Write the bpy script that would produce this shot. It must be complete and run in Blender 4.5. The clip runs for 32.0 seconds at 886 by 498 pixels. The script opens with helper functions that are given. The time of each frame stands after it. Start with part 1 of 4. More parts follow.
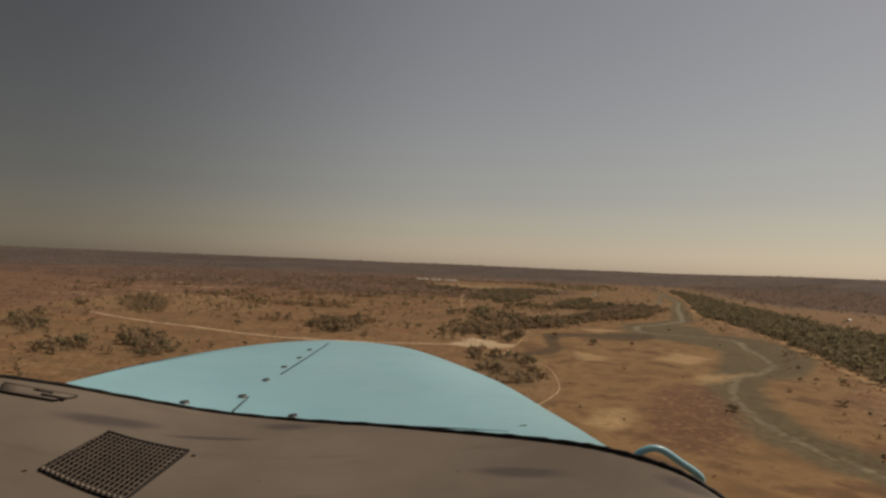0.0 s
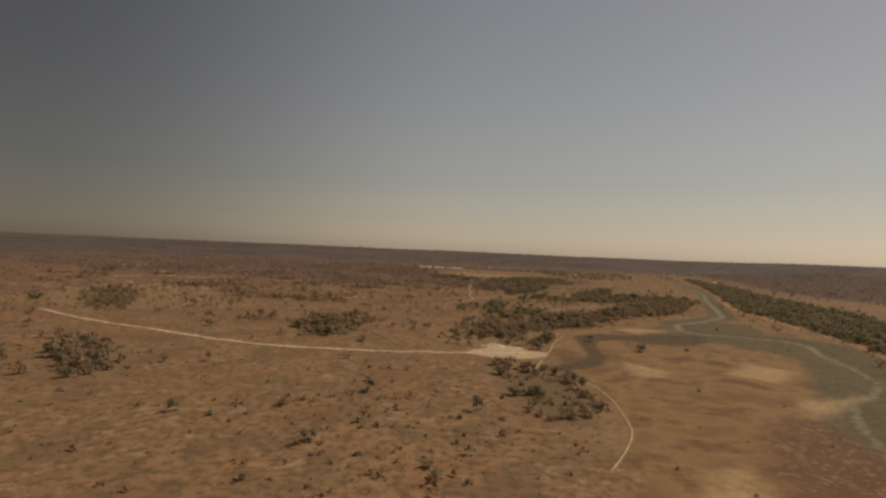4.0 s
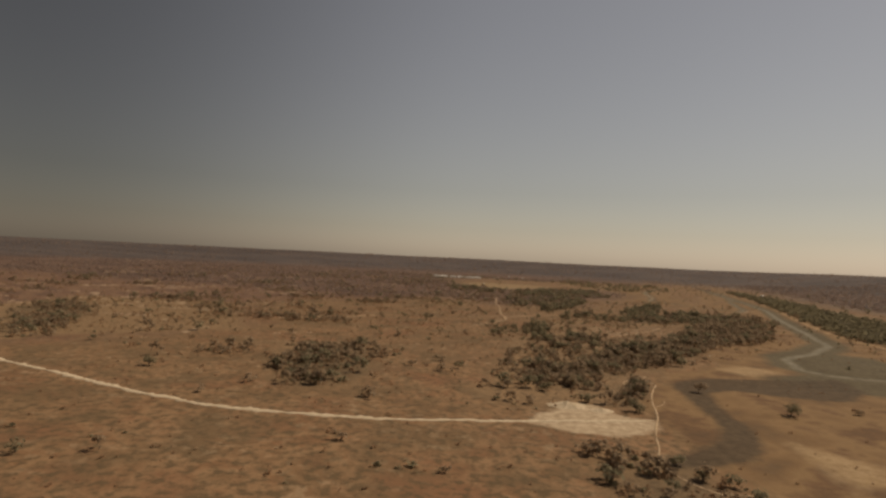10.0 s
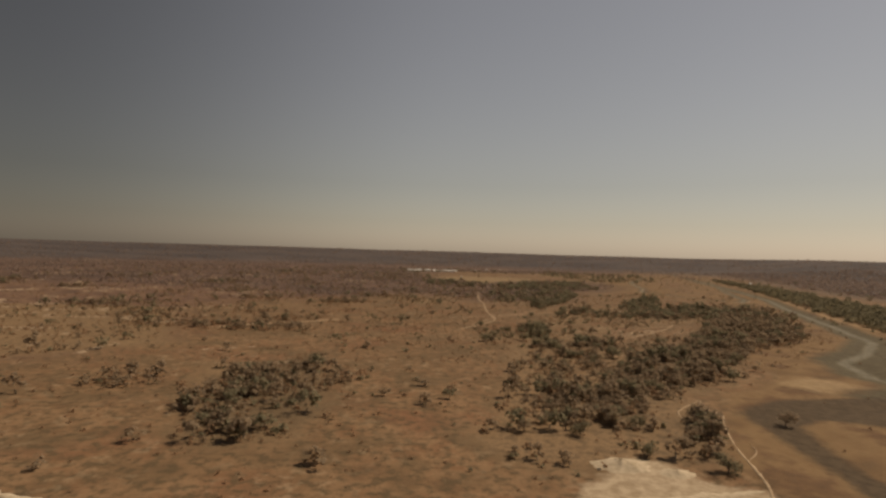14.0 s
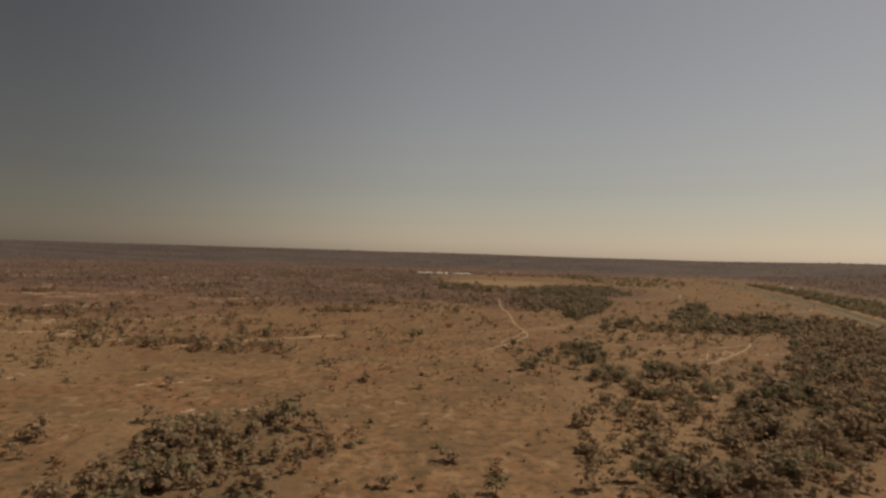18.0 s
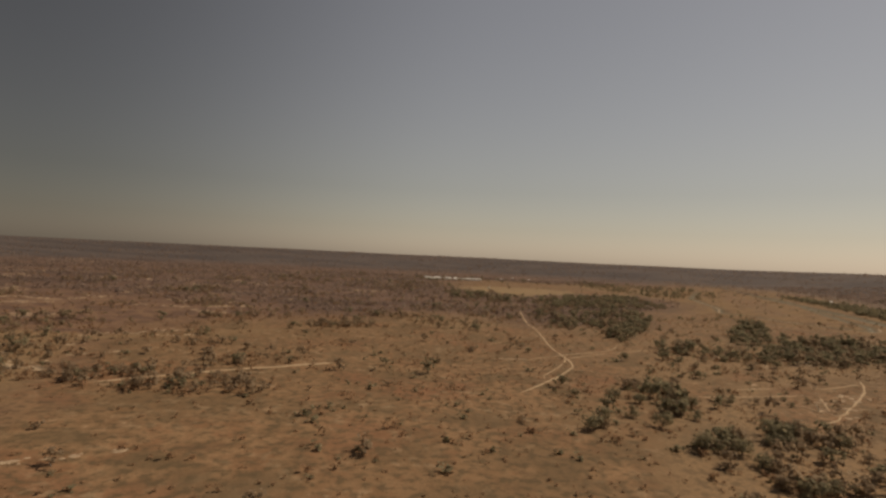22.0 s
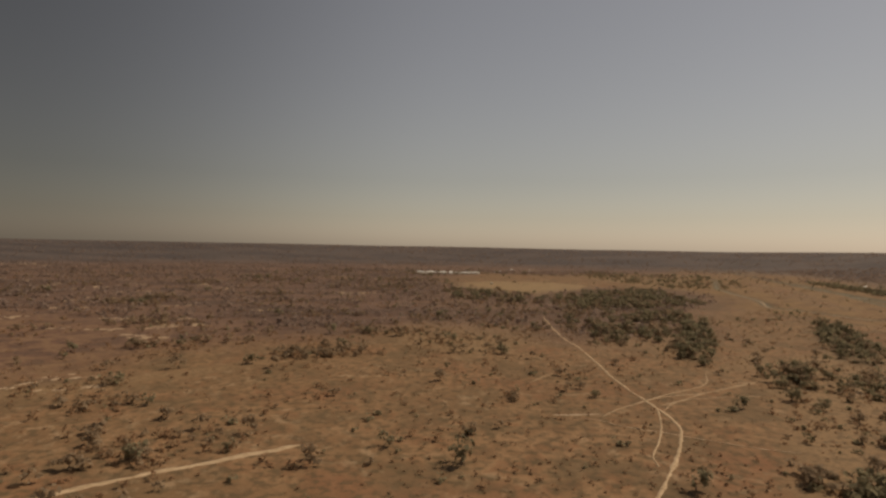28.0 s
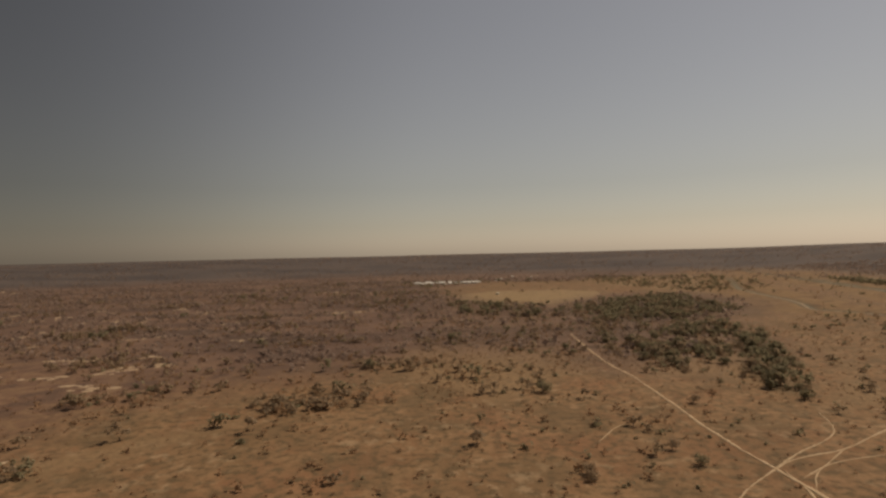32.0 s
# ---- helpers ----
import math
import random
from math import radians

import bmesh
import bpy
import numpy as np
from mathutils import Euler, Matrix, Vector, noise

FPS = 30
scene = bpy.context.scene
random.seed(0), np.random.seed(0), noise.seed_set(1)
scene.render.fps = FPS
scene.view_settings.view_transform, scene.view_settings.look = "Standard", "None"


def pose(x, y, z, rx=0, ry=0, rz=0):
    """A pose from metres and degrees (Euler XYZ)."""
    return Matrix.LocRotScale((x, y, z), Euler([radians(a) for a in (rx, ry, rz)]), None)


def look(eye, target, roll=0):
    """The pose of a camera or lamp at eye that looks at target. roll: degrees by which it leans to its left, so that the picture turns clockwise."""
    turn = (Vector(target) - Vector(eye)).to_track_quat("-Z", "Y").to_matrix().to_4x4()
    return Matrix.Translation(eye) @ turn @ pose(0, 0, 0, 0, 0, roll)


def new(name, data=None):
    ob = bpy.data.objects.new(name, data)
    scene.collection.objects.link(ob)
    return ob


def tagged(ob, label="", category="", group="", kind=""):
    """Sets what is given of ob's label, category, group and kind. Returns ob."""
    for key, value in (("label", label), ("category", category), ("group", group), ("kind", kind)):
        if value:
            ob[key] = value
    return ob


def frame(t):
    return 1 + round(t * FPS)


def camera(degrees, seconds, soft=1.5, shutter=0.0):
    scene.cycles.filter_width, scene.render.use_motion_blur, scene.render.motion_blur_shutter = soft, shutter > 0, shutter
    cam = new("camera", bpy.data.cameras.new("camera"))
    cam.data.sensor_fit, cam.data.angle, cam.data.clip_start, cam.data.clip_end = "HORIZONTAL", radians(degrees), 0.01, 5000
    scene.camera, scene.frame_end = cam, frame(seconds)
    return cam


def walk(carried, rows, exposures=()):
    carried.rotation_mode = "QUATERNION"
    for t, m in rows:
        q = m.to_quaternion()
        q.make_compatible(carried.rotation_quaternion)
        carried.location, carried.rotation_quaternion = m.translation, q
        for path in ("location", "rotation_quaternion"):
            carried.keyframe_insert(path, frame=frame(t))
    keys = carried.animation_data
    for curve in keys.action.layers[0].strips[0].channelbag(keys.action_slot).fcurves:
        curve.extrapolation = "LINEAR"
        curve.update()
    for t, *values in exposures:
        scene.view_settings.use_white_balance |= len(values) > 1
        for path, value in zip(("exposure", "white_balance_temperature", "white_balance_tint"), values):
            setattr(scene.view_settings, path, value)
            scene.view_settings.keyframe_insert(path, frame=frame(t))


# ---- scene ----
# ---- camera and its way ----
cam = camera(78.15, 32.0, soft=2.6)
PATH = [
    (0.0, pose(0.00, 0.00, 105.00, 91.166, -2.396, -0.000)),
    (0.5, pose(-1.95, 16.91, 105.30, 91.123, -4.566, 0.161)),
    (1.0, pose(-3.91, 33.81, 105.60, 90.871, -2.670, 0.424)),
    (1.5, pose(-5.89, 50.67, 105.87, 91.040, 0.470, 0.296)),
    (2.0, pose(-7.89, 67.51, 106.12, 91.927, -0.185, 0.335)),
    (2.5, pose(-9.90, 84.30, 106.32, 91.641, -1.160, 0.232)),
    (3.0, pose(-11.93, 101.06, 106.46, 90.034, -0.645, -0.282)),
    (3.5, pose(-13.99, 117.78, 106.52, 89.681, -2.246, -0.486)),
    (5.5, pose(-22.44, 184.66, 106.37, 90.303, -1.968, 1.148)),
    (6.0, pose(-24.61, 201.41, 106.28, 90.390, -2.114, 1.228)),
    (6.5, pose(-26.84, 218.23, 106.17, 90.175, -2.484, 0.761)),
    (7.0, pose(-29.13, 235.11, 106.04, 90.379, -0.831, 0.163)),
    (7.5, pose(-31.49, 252.03, 105.87, 90.267, -1.205, 0.136)),
    (8.0, pose(-33.89, 268.99, 105.70, 90.304, -4.162, 0.389)),
    (8.5, pose(-36.26, 285.96, 105.50, 89.947, -3.664, 0.709)),
    (9.0, pose(-38.51, 302.95, 105.29, 90.203, -2.851, 1.060)),
    (9.5, pose(-40.57, 319.96, 105.05, 90.375, -2.884, 1.224)),
    (10.0, pose(-42.40, 337.00, 104.76, 90.474, -2.791, 1.174)),
    (10.5, pose(-44.00, 354.09, 104.39, 90.398, -2.700, 0.891)),
    (11.0, pose(-45.39, 371.26, 103.92, 90.776, -1.584, 0.294)),
    (11.5, pose(-46.57, 388.51, 103.34, 90.898, -0.616, -0.288)),
    (12.0, pose(-47.57, 405.86, 102.68, 90.771, 0.723, -0.406)),
    (12.5, pose(-48.45, 423.38, 101.96, 90.285, 2.595, -0.398)),
    (13.0, pose(-49.30, 441.13, 101.21, 90.636, 1.252, -0.645)),
    (13.5, pose(-50.19, 459.13, 100.49, 90.431, -2.017, -1.303)),
    (14.0, pose(-51.13, 477.35, 99.80, 89.891, -1.700, -1.736)),
    (14.5, pose(-52.12, 495.74, 99.15, 89.461, -0.817, -1.384)),
    (16.5, pose(-56.32, 569.77, 96.73, 90.356, -0.192, -0.154)),
    (17.0, pose(-57.42, 588.06, 96.15, 90.600, -0.488, -0.055)),
    (17.5, pose(-58.58, 606.11, 95.62, 90.324, -1.578, -0.370)),
    (18.0, pose(-59.84, 623.90, 95.16, 90.116, -1.776, -0.780)),
    (18.5, pose(-61.26, 641.44, 94.80, 90.371, -1.513, -0.808)),
    (19.0, pose(-62.84, 658.70, 94.57, 90.815, 0.508, -0.873)),
    (19.5, pose(-64.59, 675.71, 94.48, 90.653, -0.110, -1.174)),
    (20.0, pose(-66.51, 692.47, 94.53, 90.714, -1.509, -1.477)),
    (20.5, pose(-68.59, 709.02, 94.71, 90.775, -3.906, -1.467)),
    (21.0, pose(-70.77, 725.36, 95.01, 90.802, -0.918, -1.185)),
    (21.5, pose(-72.99, 741.53, 95.42, 90.722, -4.559, -0.596)),
    (22.0, pose(-75.20, 757.52, 95.91, 90.436, -2.723, -0.294)),
    (22.5, pose(-77.37, 773.38, 96.47, 89.999, -2.159, -0.707)),
    (23.0, pose(-79.49, 789.12, 97.07, 89.958, 0.078, -1.166)),
    (23.5, pose(-81.56, 804.72, 97.70, 90.434, -1.258, -1.609)),
    (24.0, pose(-83.60, 820.20, 98.36, 90.257, -0.292, -1.448)),
    (24.5, pose(-85.58, 835.51, 99.02, 89.815, 1.432, -0.953)),
    (25.0, pose(-87.53, 850.65, 99.69, 89.471, 4.264, -1.011)),
    (25.5, pose(-89.48, 865.58, 100.36, 88.685, -0.309, -1.063)),
    (27.5, pose(-97.31, 924.45, 102.94, 89.383, -1.383, -1.308)),
    (28.0, pose(-99.32, 938.92, 103.54, 89.360, -1.096, -1.737)),
    (28.5, pose(-101.40, 953.16, 104.11, 89.732, -1.932, -1.766)),
    (29.0, pose(-103.58, 967.19, 104.63, 89.836, -0.233, -1.897)),
    (29.5, pose(-105.84, 981.04, 105.11, 90.454, 0.973, -2.087)),
    (30.0, pose(-108.17, 994.77, 105.58, 90.486, 1.091, -2.357)),
    (30.5, pose(-110.54, 1008.38, 106.01, 90.300, 1.051, -2.381)),
    (31.0, pose(-112.91, 1021.91, 106.40, 90.229, 1.195, -2.335)),
    (31.5, pose(-115.26, 1035.38, 106.77, 90.227, 1.902, -2.485)),
    (32.0, pose(-117.59, 1048.82, 107.13, 90.152, 1.319, -2.720)),
]
walk(cam, PATH, [(0, 0.0, 7600, 16)])

# ---- sky, sun, exposure ----
SUN_UP, SUN_RIGHT = 48.0, 66.0     # degrees above the horizon, and clockwise from the flight's heading (+y)
world = bpy.data.worlds.new("hazy_sky")
scene.world = world
world.use_nodes = True
wn = world.node_tree.nodes
wl = world.node_tree.links
sky = wn.new("ShaderNodeTexSky")
sky.sky_type = "NISHITA"
sky.sun_disc = False
sky.sun_elevation, sky.sun_rotation = radians(SUN_UP), radians(SUN_RIGHT)
sky.air_density, sky.dust_density, sky.ozone_density, sky.altitude = 1.3, 0.3, 1.0, 0
haze = wn.new("ShaderNodeHueSaturation")
haze.inputs["Saturation"].default_value = 0.5
wl.new(sky.outputs[0], haze.inputs["Color"])
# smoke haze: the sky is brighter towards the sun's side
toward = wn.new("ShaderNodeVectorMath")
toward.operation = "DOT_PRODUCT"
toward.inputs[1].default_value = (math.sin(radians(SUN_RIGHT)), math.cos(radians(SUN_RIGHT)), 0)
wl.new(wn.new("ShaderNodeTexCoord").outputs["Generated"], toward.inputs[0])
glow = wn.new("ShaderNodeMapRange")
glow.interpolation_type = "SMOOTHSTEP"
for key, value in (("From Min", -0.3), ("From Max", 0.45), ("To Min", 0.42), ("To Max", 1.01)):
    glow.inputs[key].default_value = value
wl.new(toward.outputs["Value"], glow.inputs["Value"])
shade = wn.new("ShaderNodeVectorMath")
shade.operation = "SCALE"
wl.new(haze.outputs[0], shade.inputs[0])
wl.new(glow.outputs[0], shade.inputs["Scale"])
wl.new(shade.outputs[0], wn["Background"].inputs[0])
wn["Background"].inputs[1].default_value = 0.05
lamp = bpy.data.lights.new("sun", "SUN")
lamp.energy, lamp.angle, lamp.color = 3.2, radians(9.0), (1.0, 0.91, 0.77)
sun = new("sun", lamp)
sun.matrix_world = look((0, 0, 0), (-math.sin(radians(SUN_RIGHT)) * math.cos(radians(SUN_UP)),
                                    -math.cos(radians(SUN_RIGHT)) * math.cos(radians(SUN_UP)), -math.sin(radians(SUN_UP))))
scene.view_settings.exposure = 0.0


# ---- helpers of this scene ----
def part(name, bm, material, parent, label=""):
    me = bpy.data.meshes.new(name)
    bm.to_mesh(me)
    bm.free()
    me.materials.append(material)
    ob = new(name, me)
    ob.parent = parent
    return tagged(ob, label)


def mesh_of(name, verts, faces, material, smooth=False):
    """A mesh from arrays; faces all with the same number of corners."""
    verts, faces = np.asarray(verts, np.float32), np.asarray(faces, np.int32)
    me = bpy.data.meshes.new(name)
    n, k = faces.shape
    me.vertices.add(len(verts))
    me.vertices.foreach_set("co", verts.ravel())
    me.loops.add(n * k)
    me.loops.foreach_set("vertex_index", faces.ravel())
    me.polygons.add(n)
    me.polygons.foreach_set("loop_start", np.arange(n, dtype=np.int32) * k)
    me.polygons.foreach_set("use_smooth", np.full(n, smooth))
    me.update(calc_edges=True)
    me.validate()
    me.materials.append(material)
    return me


def mat(name, rough=0.9, metal=0.0, spec=0.3):
    m = bpy.data.materials.new(name)
    m.use_nodes = True
    b = m.node_tree.nodes["Principled BSDF"]
    b.inputs["Roughness"].default_value, b.inputs["Metallic"].default_value = rough, metal
    b.inputs["Specular IOR Level"].default_value = spec
    return m, m.node_tree.nodes, m.node_tree.links, b


def ramp(nodes, links, fac, stops):
    r = nodes.new("ShaderNodeValToRGB")
    while len(r.color_ramp.elements) < len(stops):
        r.color_ramp.elements.new(0.5)
    for e, (p, c) in zip(r.color_ramp.elements, stops):
        e.position, e.color = p, (*c, 1)
    links.new(fac, r.inputs[0])
    return r.outputs[0]


def grain(nodes, links, where, size, detail=6.0, rough=0.6):
    """Noise with marks of about that size in metres."""
    n = nodes.new("ShaderNodeTexNoise")
    n.inputs["Scale"].default_value = 1.0 / size
    n.inputs["Detail"].default_value = detail
    n.inputs["Roughness"].default_value = rough
    links.new(where, n.inputs["Vector"])
    return n.outputs["Fac"]


def calc(nodes, links, op, a, b, c=None):
    n = nodes.new("ShaderNodeMath")
    n.operation = op
    for i, v in enumerate((a, b) if c is None else (a, b, c)):
        if isinstance(v, (int, float)):
            n.inputs[i].default_value = v
        else:
            links.new(v, n.inputs[i])
    return n.outputs[0]


def mix(nodes, links, fac, a, b, blend="MIX"):
    n = nodes.new("ShaderNodeMix")
    n.data_type, n.blend_type = "RGBA", blend
    for s, v in ((n.inputs["Factor"], fac), (n.inputs["A"], a), (n.inputs["B"], b)):
        if isinstance(v, (int, float)):
            s.default_value = v
        elif isinstance(v, tuple):
            s.default_value = (*v, 1)
        else:
            links.new(v, s)
    return n.outputs["Result"]


def bump(nodes, links, height, b, strength=0.5, distance=0.1):
    n = nodes.new("ShaderNodeBump")
    n.inputs["Strength"].default_value, n.inputs["Distance"].default_value = strength, distance
    links.new(height, n.inputs["Height"])
    links.new(n.outputs[0], b.inputs["Normal"])


# ---- the plan: lines and patches of the land, metres, +y ahead ----
RIVER = [(1547, 4300), (1100, 2900), (960, 2450), (860, 2060), (760, 1750), (640, 1480), (560, 1275), (500, 1130), (425, 1050), (360, 1000),
         (335, 935), (350, 905), (400, 895), (450, 870), (455, 830), (428, 765), (412, 700), (388, 632), (345, 585), (300, 550),
         (268, 500), (246, 450), (236, 410), (228, 360), (240, 300), (300, 220), (420, 120), (560, -50), (640, -400)]
SIDE_ARM = [(1215, 2947), (785, 1972), (690, 1720), (640, 1650), (570, 1760), (545, 1850), (520, 1900), (575, 2030), (640, 2300), (900, 2800)]
OXBOW = [(350, 850), (250, 830), (208, 832), (170, 806), (150, 765), (142, 738), (152, 718), (140, 695), (112, 682), (92, 660), (80, 600)]
FOREST = [(1700, 4300), (1180, 2900), (1020, 2420), (900, 2020), (800, 1760), (690, 1500), (600, 1260), (570, 1050), (545, 890), (490, 700), (430, 520),
          (400, 380), (560, 250), (700, 600), (775, 950), (800, 1132), (836, 1300), (915, 1690), (1030, 2126), (1135, 2660), (1215, 2980), (1330, 3640), (1600, 4300)]
WOODS, DENSE = [], []      # outline, plants a hectare, share of tall ones, share of green ones; DENSE: outlines with a darker brown floor


def wood(per, tall, green, *outline, floor=False):
    WOODS.append((list(outline), per, tall, green))
    if floor:
        DENSE.append(list(outline))


# riverside woods beyond the clearing
wood(70, 0.62, 0.2, (-24, 755), (2, 847), (49, 1060), (128, 1090), (182, 1060), (270, 1060), (214, 921), (137, 860), (103, 752), (71, 732), (3, 727))
wood(150, 0.72, 0.12, (266, 1120), (435, 1369), (501, 1382), (500, 1281), (432, 1144), (369, 1088), (303, 1046), (228, 966), (177, 896), (156, 886), (155, 922), (198, 1010), floor=True)
wood(120, 0.66, 0.15, (123, 951), (159, 1005), (185, 981), (136, 876), (101, 837), (76, 784), (62, 774), (56, 783), (51, 809), (52, 827), (82, 871), floor=True)
wood(50, 0.6, 0.35, (34, 1018), (76, 1056), (106, 1013), (95, 948), (46, 943), (19, 919))
wood(190, 0.7, 0.2, (98, 790), (112, 809), (128, 808), (106, 763), (87, 754), (86, 766), floor=True)
wood(200, 0.7, 0.2, (89, 747), (103, 751), (97, 732), (83, 732), floor=True)
wood(110, 0.6, 0.25, (52, 885), (69, 870), (56, 827), (35, 802), (26, 825), floor=True)
wood(140, 0.72, 0.15, (451, 1397), (600, 1520), (562, 1365), (383, 1150), (315, 1104), (252, 1029), (188, 949), (164, 940), (143, 938), (130, 944), (136, 974), (175, 1020), (221, 1061), (280, 1136), floor=True)
wood(75, 0.6, 0.3, (110, 932), (127, 929), (154, 921), (144, 895), (116, 875), (75, 872), (92, 899), floor=True)
# thickets in the dry bush
wood(45, 0.6, 0.5, (42, 1040), (82, 1085), (109, 1067), (134, 1060), (120, 1015), (79, 968), (45, 942), (38, 964), (34, 991))
wood(45, 0.5, 0.5, (173, 1340), (241, 1444), (336, 1502), (387, 1444), (543, 1552), (551, 1480), (377, 1285), (295, 1250), (263, 1264), (222, 1278), (170, 1248))
wood(115, 0.68, 0.45, (364, 1454), (483, 1505), (529, 1452), (430, 1362), (338, 1300), (287, 1300), (300, 1370), floor=True)
wood(40, 0.35, 0.3, (260, 1317), (338, 1289), (217, 1198), (202, 1210))
wood(130, 0.72, 0.65, (344, 1543), (455, 1700), (460, 1640), (372, 1486), (303, 1406), (285, 1422), floor=True)
wood(90, 0.7, 0.6, (324, 1413), (363, 1412), (260, 1270), (253, 1301))
wood(90, 0.6, 0.5, (174, 1372), (208, 1392), (205, 1324), (177, 1294), (146, 1307))
wood(90, 0.6, 0.5, (122, 1062), (138, 1070), (130, 1042), (108, 1028))
wood(110, 0.62, 0.3, (170, 1015), (218, 1055), (326, 1149), (170, 968), (147, 988), floor=True)
wood(150, 0.72, 0.7, (70, 1065), (87, 1086), (108, 1088), (109, 1074), (93, 1046), (70, 1026), (57, 1043), floor=True)
wood(170, 0.75, 0.5, (118, 1070), (137, 1076), (121, 1049), (103, 1043), floor=True)
wood(110, 0.45, 0.65, (21, 1111), (46, 1120), (42, 1081), (14, 1063), (8, 1087))
wood(100, 0.55, 0.6, (82, 1145), (111, 1157), (88, 1102), (66, 1099))
wood(80, 0.5, 0.5, (92, 1184), (105, 1167), (90, 1128), (69, 1123), (74, 1152))
wood(90, 0.6, 0.4, (75, 1190), (104, 1212), (154, 1229), (96, 1162), (60, 1162))
wood(100, 0.7, 0.5, (224, 1409), (242, 1399), (178, 1318), (162, 1318))
# belt of woods before the far field
wood(55, 0.6, 0.25, (123, 1965), (300, 2180), (361, 1967), (228, 1555), (141, 1455), (84, 1534))
wood(55, 0.6, 0.2, (72, 1666), (220, 1691), (162, 1508), (75, 1482))
wood(130, 0.75, 0.7, (228, 1633), (286, 1689), (232, 1551), (158, 1428), (139, 1427), (171, 1512), floor=True)
wood(130, 0.7, 0.6, (119, 1649), (222, 1724), (198, 1597), (147, 1514), (108, 1519), (104, 1578))
wood(110, 0.75, 0.65, (270, 1899), (297, 1736), (212, 1600), (190, 1700))
wood(95, 0.75, 0.6, (183, 2033), (429, 2208), (422, 1916), (272, 1830), (152, 1837), floor=True)
wood(75, 0.8, 0.6, (-63, 2158), (100, 2040), (185, 1990), (185, 1950), (58, 1900), (-40, 1930))
# low maroon scrub between the thickets
wood(60, 0.12, 0.08, (100, 1180), (250, 1290), (330, 1380), (260, 1390), (150, 1300), (90, 1215))
wood(45, 0.15, 0.1, (60, 1090), (150, 1180), (230, 1250), (170, 1150), (130, 1080), (90, 1040))
wood(50, 0.15, 0.1, (150, 1390), (240, 1480), (300, 1600), (250, 1500), (190, 1390))
# groves of the open plain to the west
wood(140, 0.6, 0.2, (-354, 626), (-290, 602), (-252, 525), (-306, 543))
wood(130, 0.5, 0.3, (-539, 898), (-560, 990), (-500, 1000), (-465, 890), (-492, 855))
wood(130, 0.5, 0.2, (-407, 682), (-368, 650), (-329, 593), (-347, 592))
wood(80, 0.3, 0.2, (-445, 600), (-376, 599), (-350, 549), (-397, 537))
wood(80, 0.4, 0.2, (-644, 800), (-571, 790), (-462, 641), (-504, 628))
wood(100, 0.5, 0.2, (-230, 929), (-151, 915), (-115, 750), (-179, 759))
wood(130, 0.5, 0.2, (34, 650), (66, 636), (104, 586), (108, 443), (73, 430), (45, 560))
wood(16, 0.8, 0.6, (500, 2200), (760, 2350), (900, 2900), (450, 2950), (420, 2600))
wood(86, 0.5, 0.25, (-627, 799), (-620, 846), (-487, 680), (-480, 630), (-529, 666), floor=True)
wood(86, 0.5, 0.25, (-434, 599), (-406, 616), (-348, 546), (-367, 525), (-399, 540), floor=True)
wood(86, 0.5, 0.25, (-366, 641), (-362, 677), (-307, 636), (-275, 583), (-273, 532), (-305, 540), floor=True)
wood(86, 0.5, 0.25, (-201, 887), (-141, 975), (-108, 808), (-138, 748), (-174, 754), floor=True)
wood(86, 0.5, 0.25, (-658, 1096), (-666, 1236), (-528, 1064), (-509, 896), floor=True)
wood(86, 0.5, 0.25, (36, 606), (83, 635), (95, 585), (97, 515), (81, 466), (58, 473), (37, 529), floor=True)
wood(34, 0.2, 0.12, (-510, 870), (-373, 950), (-300, 1010), (-330, 1080), (-420, 1300), (-700, 1300), (-700, 950))
wood(60, 0.2, 0.2, (-430, 1280), (-300, 1360), (-230, 1420), (-240, 1390), (-320, 1320), (-420, 1250))
wood(40, 0.35, 0.1, (29, 2149), (172, 2069), (142, 1747), (62, 1637), (28, 1553), (-19, 1473), (-63, 1429), (-150, 1560), (-60, 1930))
OPEN = [[(100, 740), (165, 860), (330, 1000), (480, 1160), (470, 870), (430, 700), (370, 560), (250, 330), (120, 60), (60, 330), (110, 500)],
        [(-47, 2600), (60, 2780), (340, 2728), (451, 2541), (476, 2310), (199, 2160), (63, 2150), (-9, 2300)],
        [(330, 1700), (560, 1950), (640, 2200), (470, 2350), (330, 1950)],
        [(-320, 640), (-600, 900), (-450, 900), (-180, 720), (60, 705), (40, 660), (-180, 640)]]
EAST_WOOD = [(1300, 1500), (1130, 1800), (1180, 2130), (1250, 2380), (1380, 2750), (1450, 3200), (1560, 4000), (2400, 6000), (5000, 5000), (5000, 1000), (1800, 1100)]
OXBOW_BED = [(72, 636), (100, 652), (123, 672), (138, 700), (143, 731), (148, 779), (151, 821), (189, 849), (236, 859), (282, 867), (340, 880), (330, 830), (283, 785), (234, 792), (196, 808),
             (174, 793), (159, 735), (159, 700), (144, 660), (126, 637), (96, 628), (69, 624)]
DAMP = [(255, 869), (325, 907), (360, 1000), (430, 1060), (488, 1026), (455, 924), (512, 858), (492, 756), (474, 688), (391, 576), (300, 520), (262, 470), (250, 500), (298, 586), (374, 723),
        (366, 772), (350, 803), (326, 813)]
BURNT = [(-510, 860), (-373, 948), (-330, 1060), (-376, 1170), (-400, 1300), (-378, 1379), (-315, 1475), (-185, 1555), (-88, 1643), (-60, 2300), (-300, 3500), (-2600, 3500), (-2600, 900)]
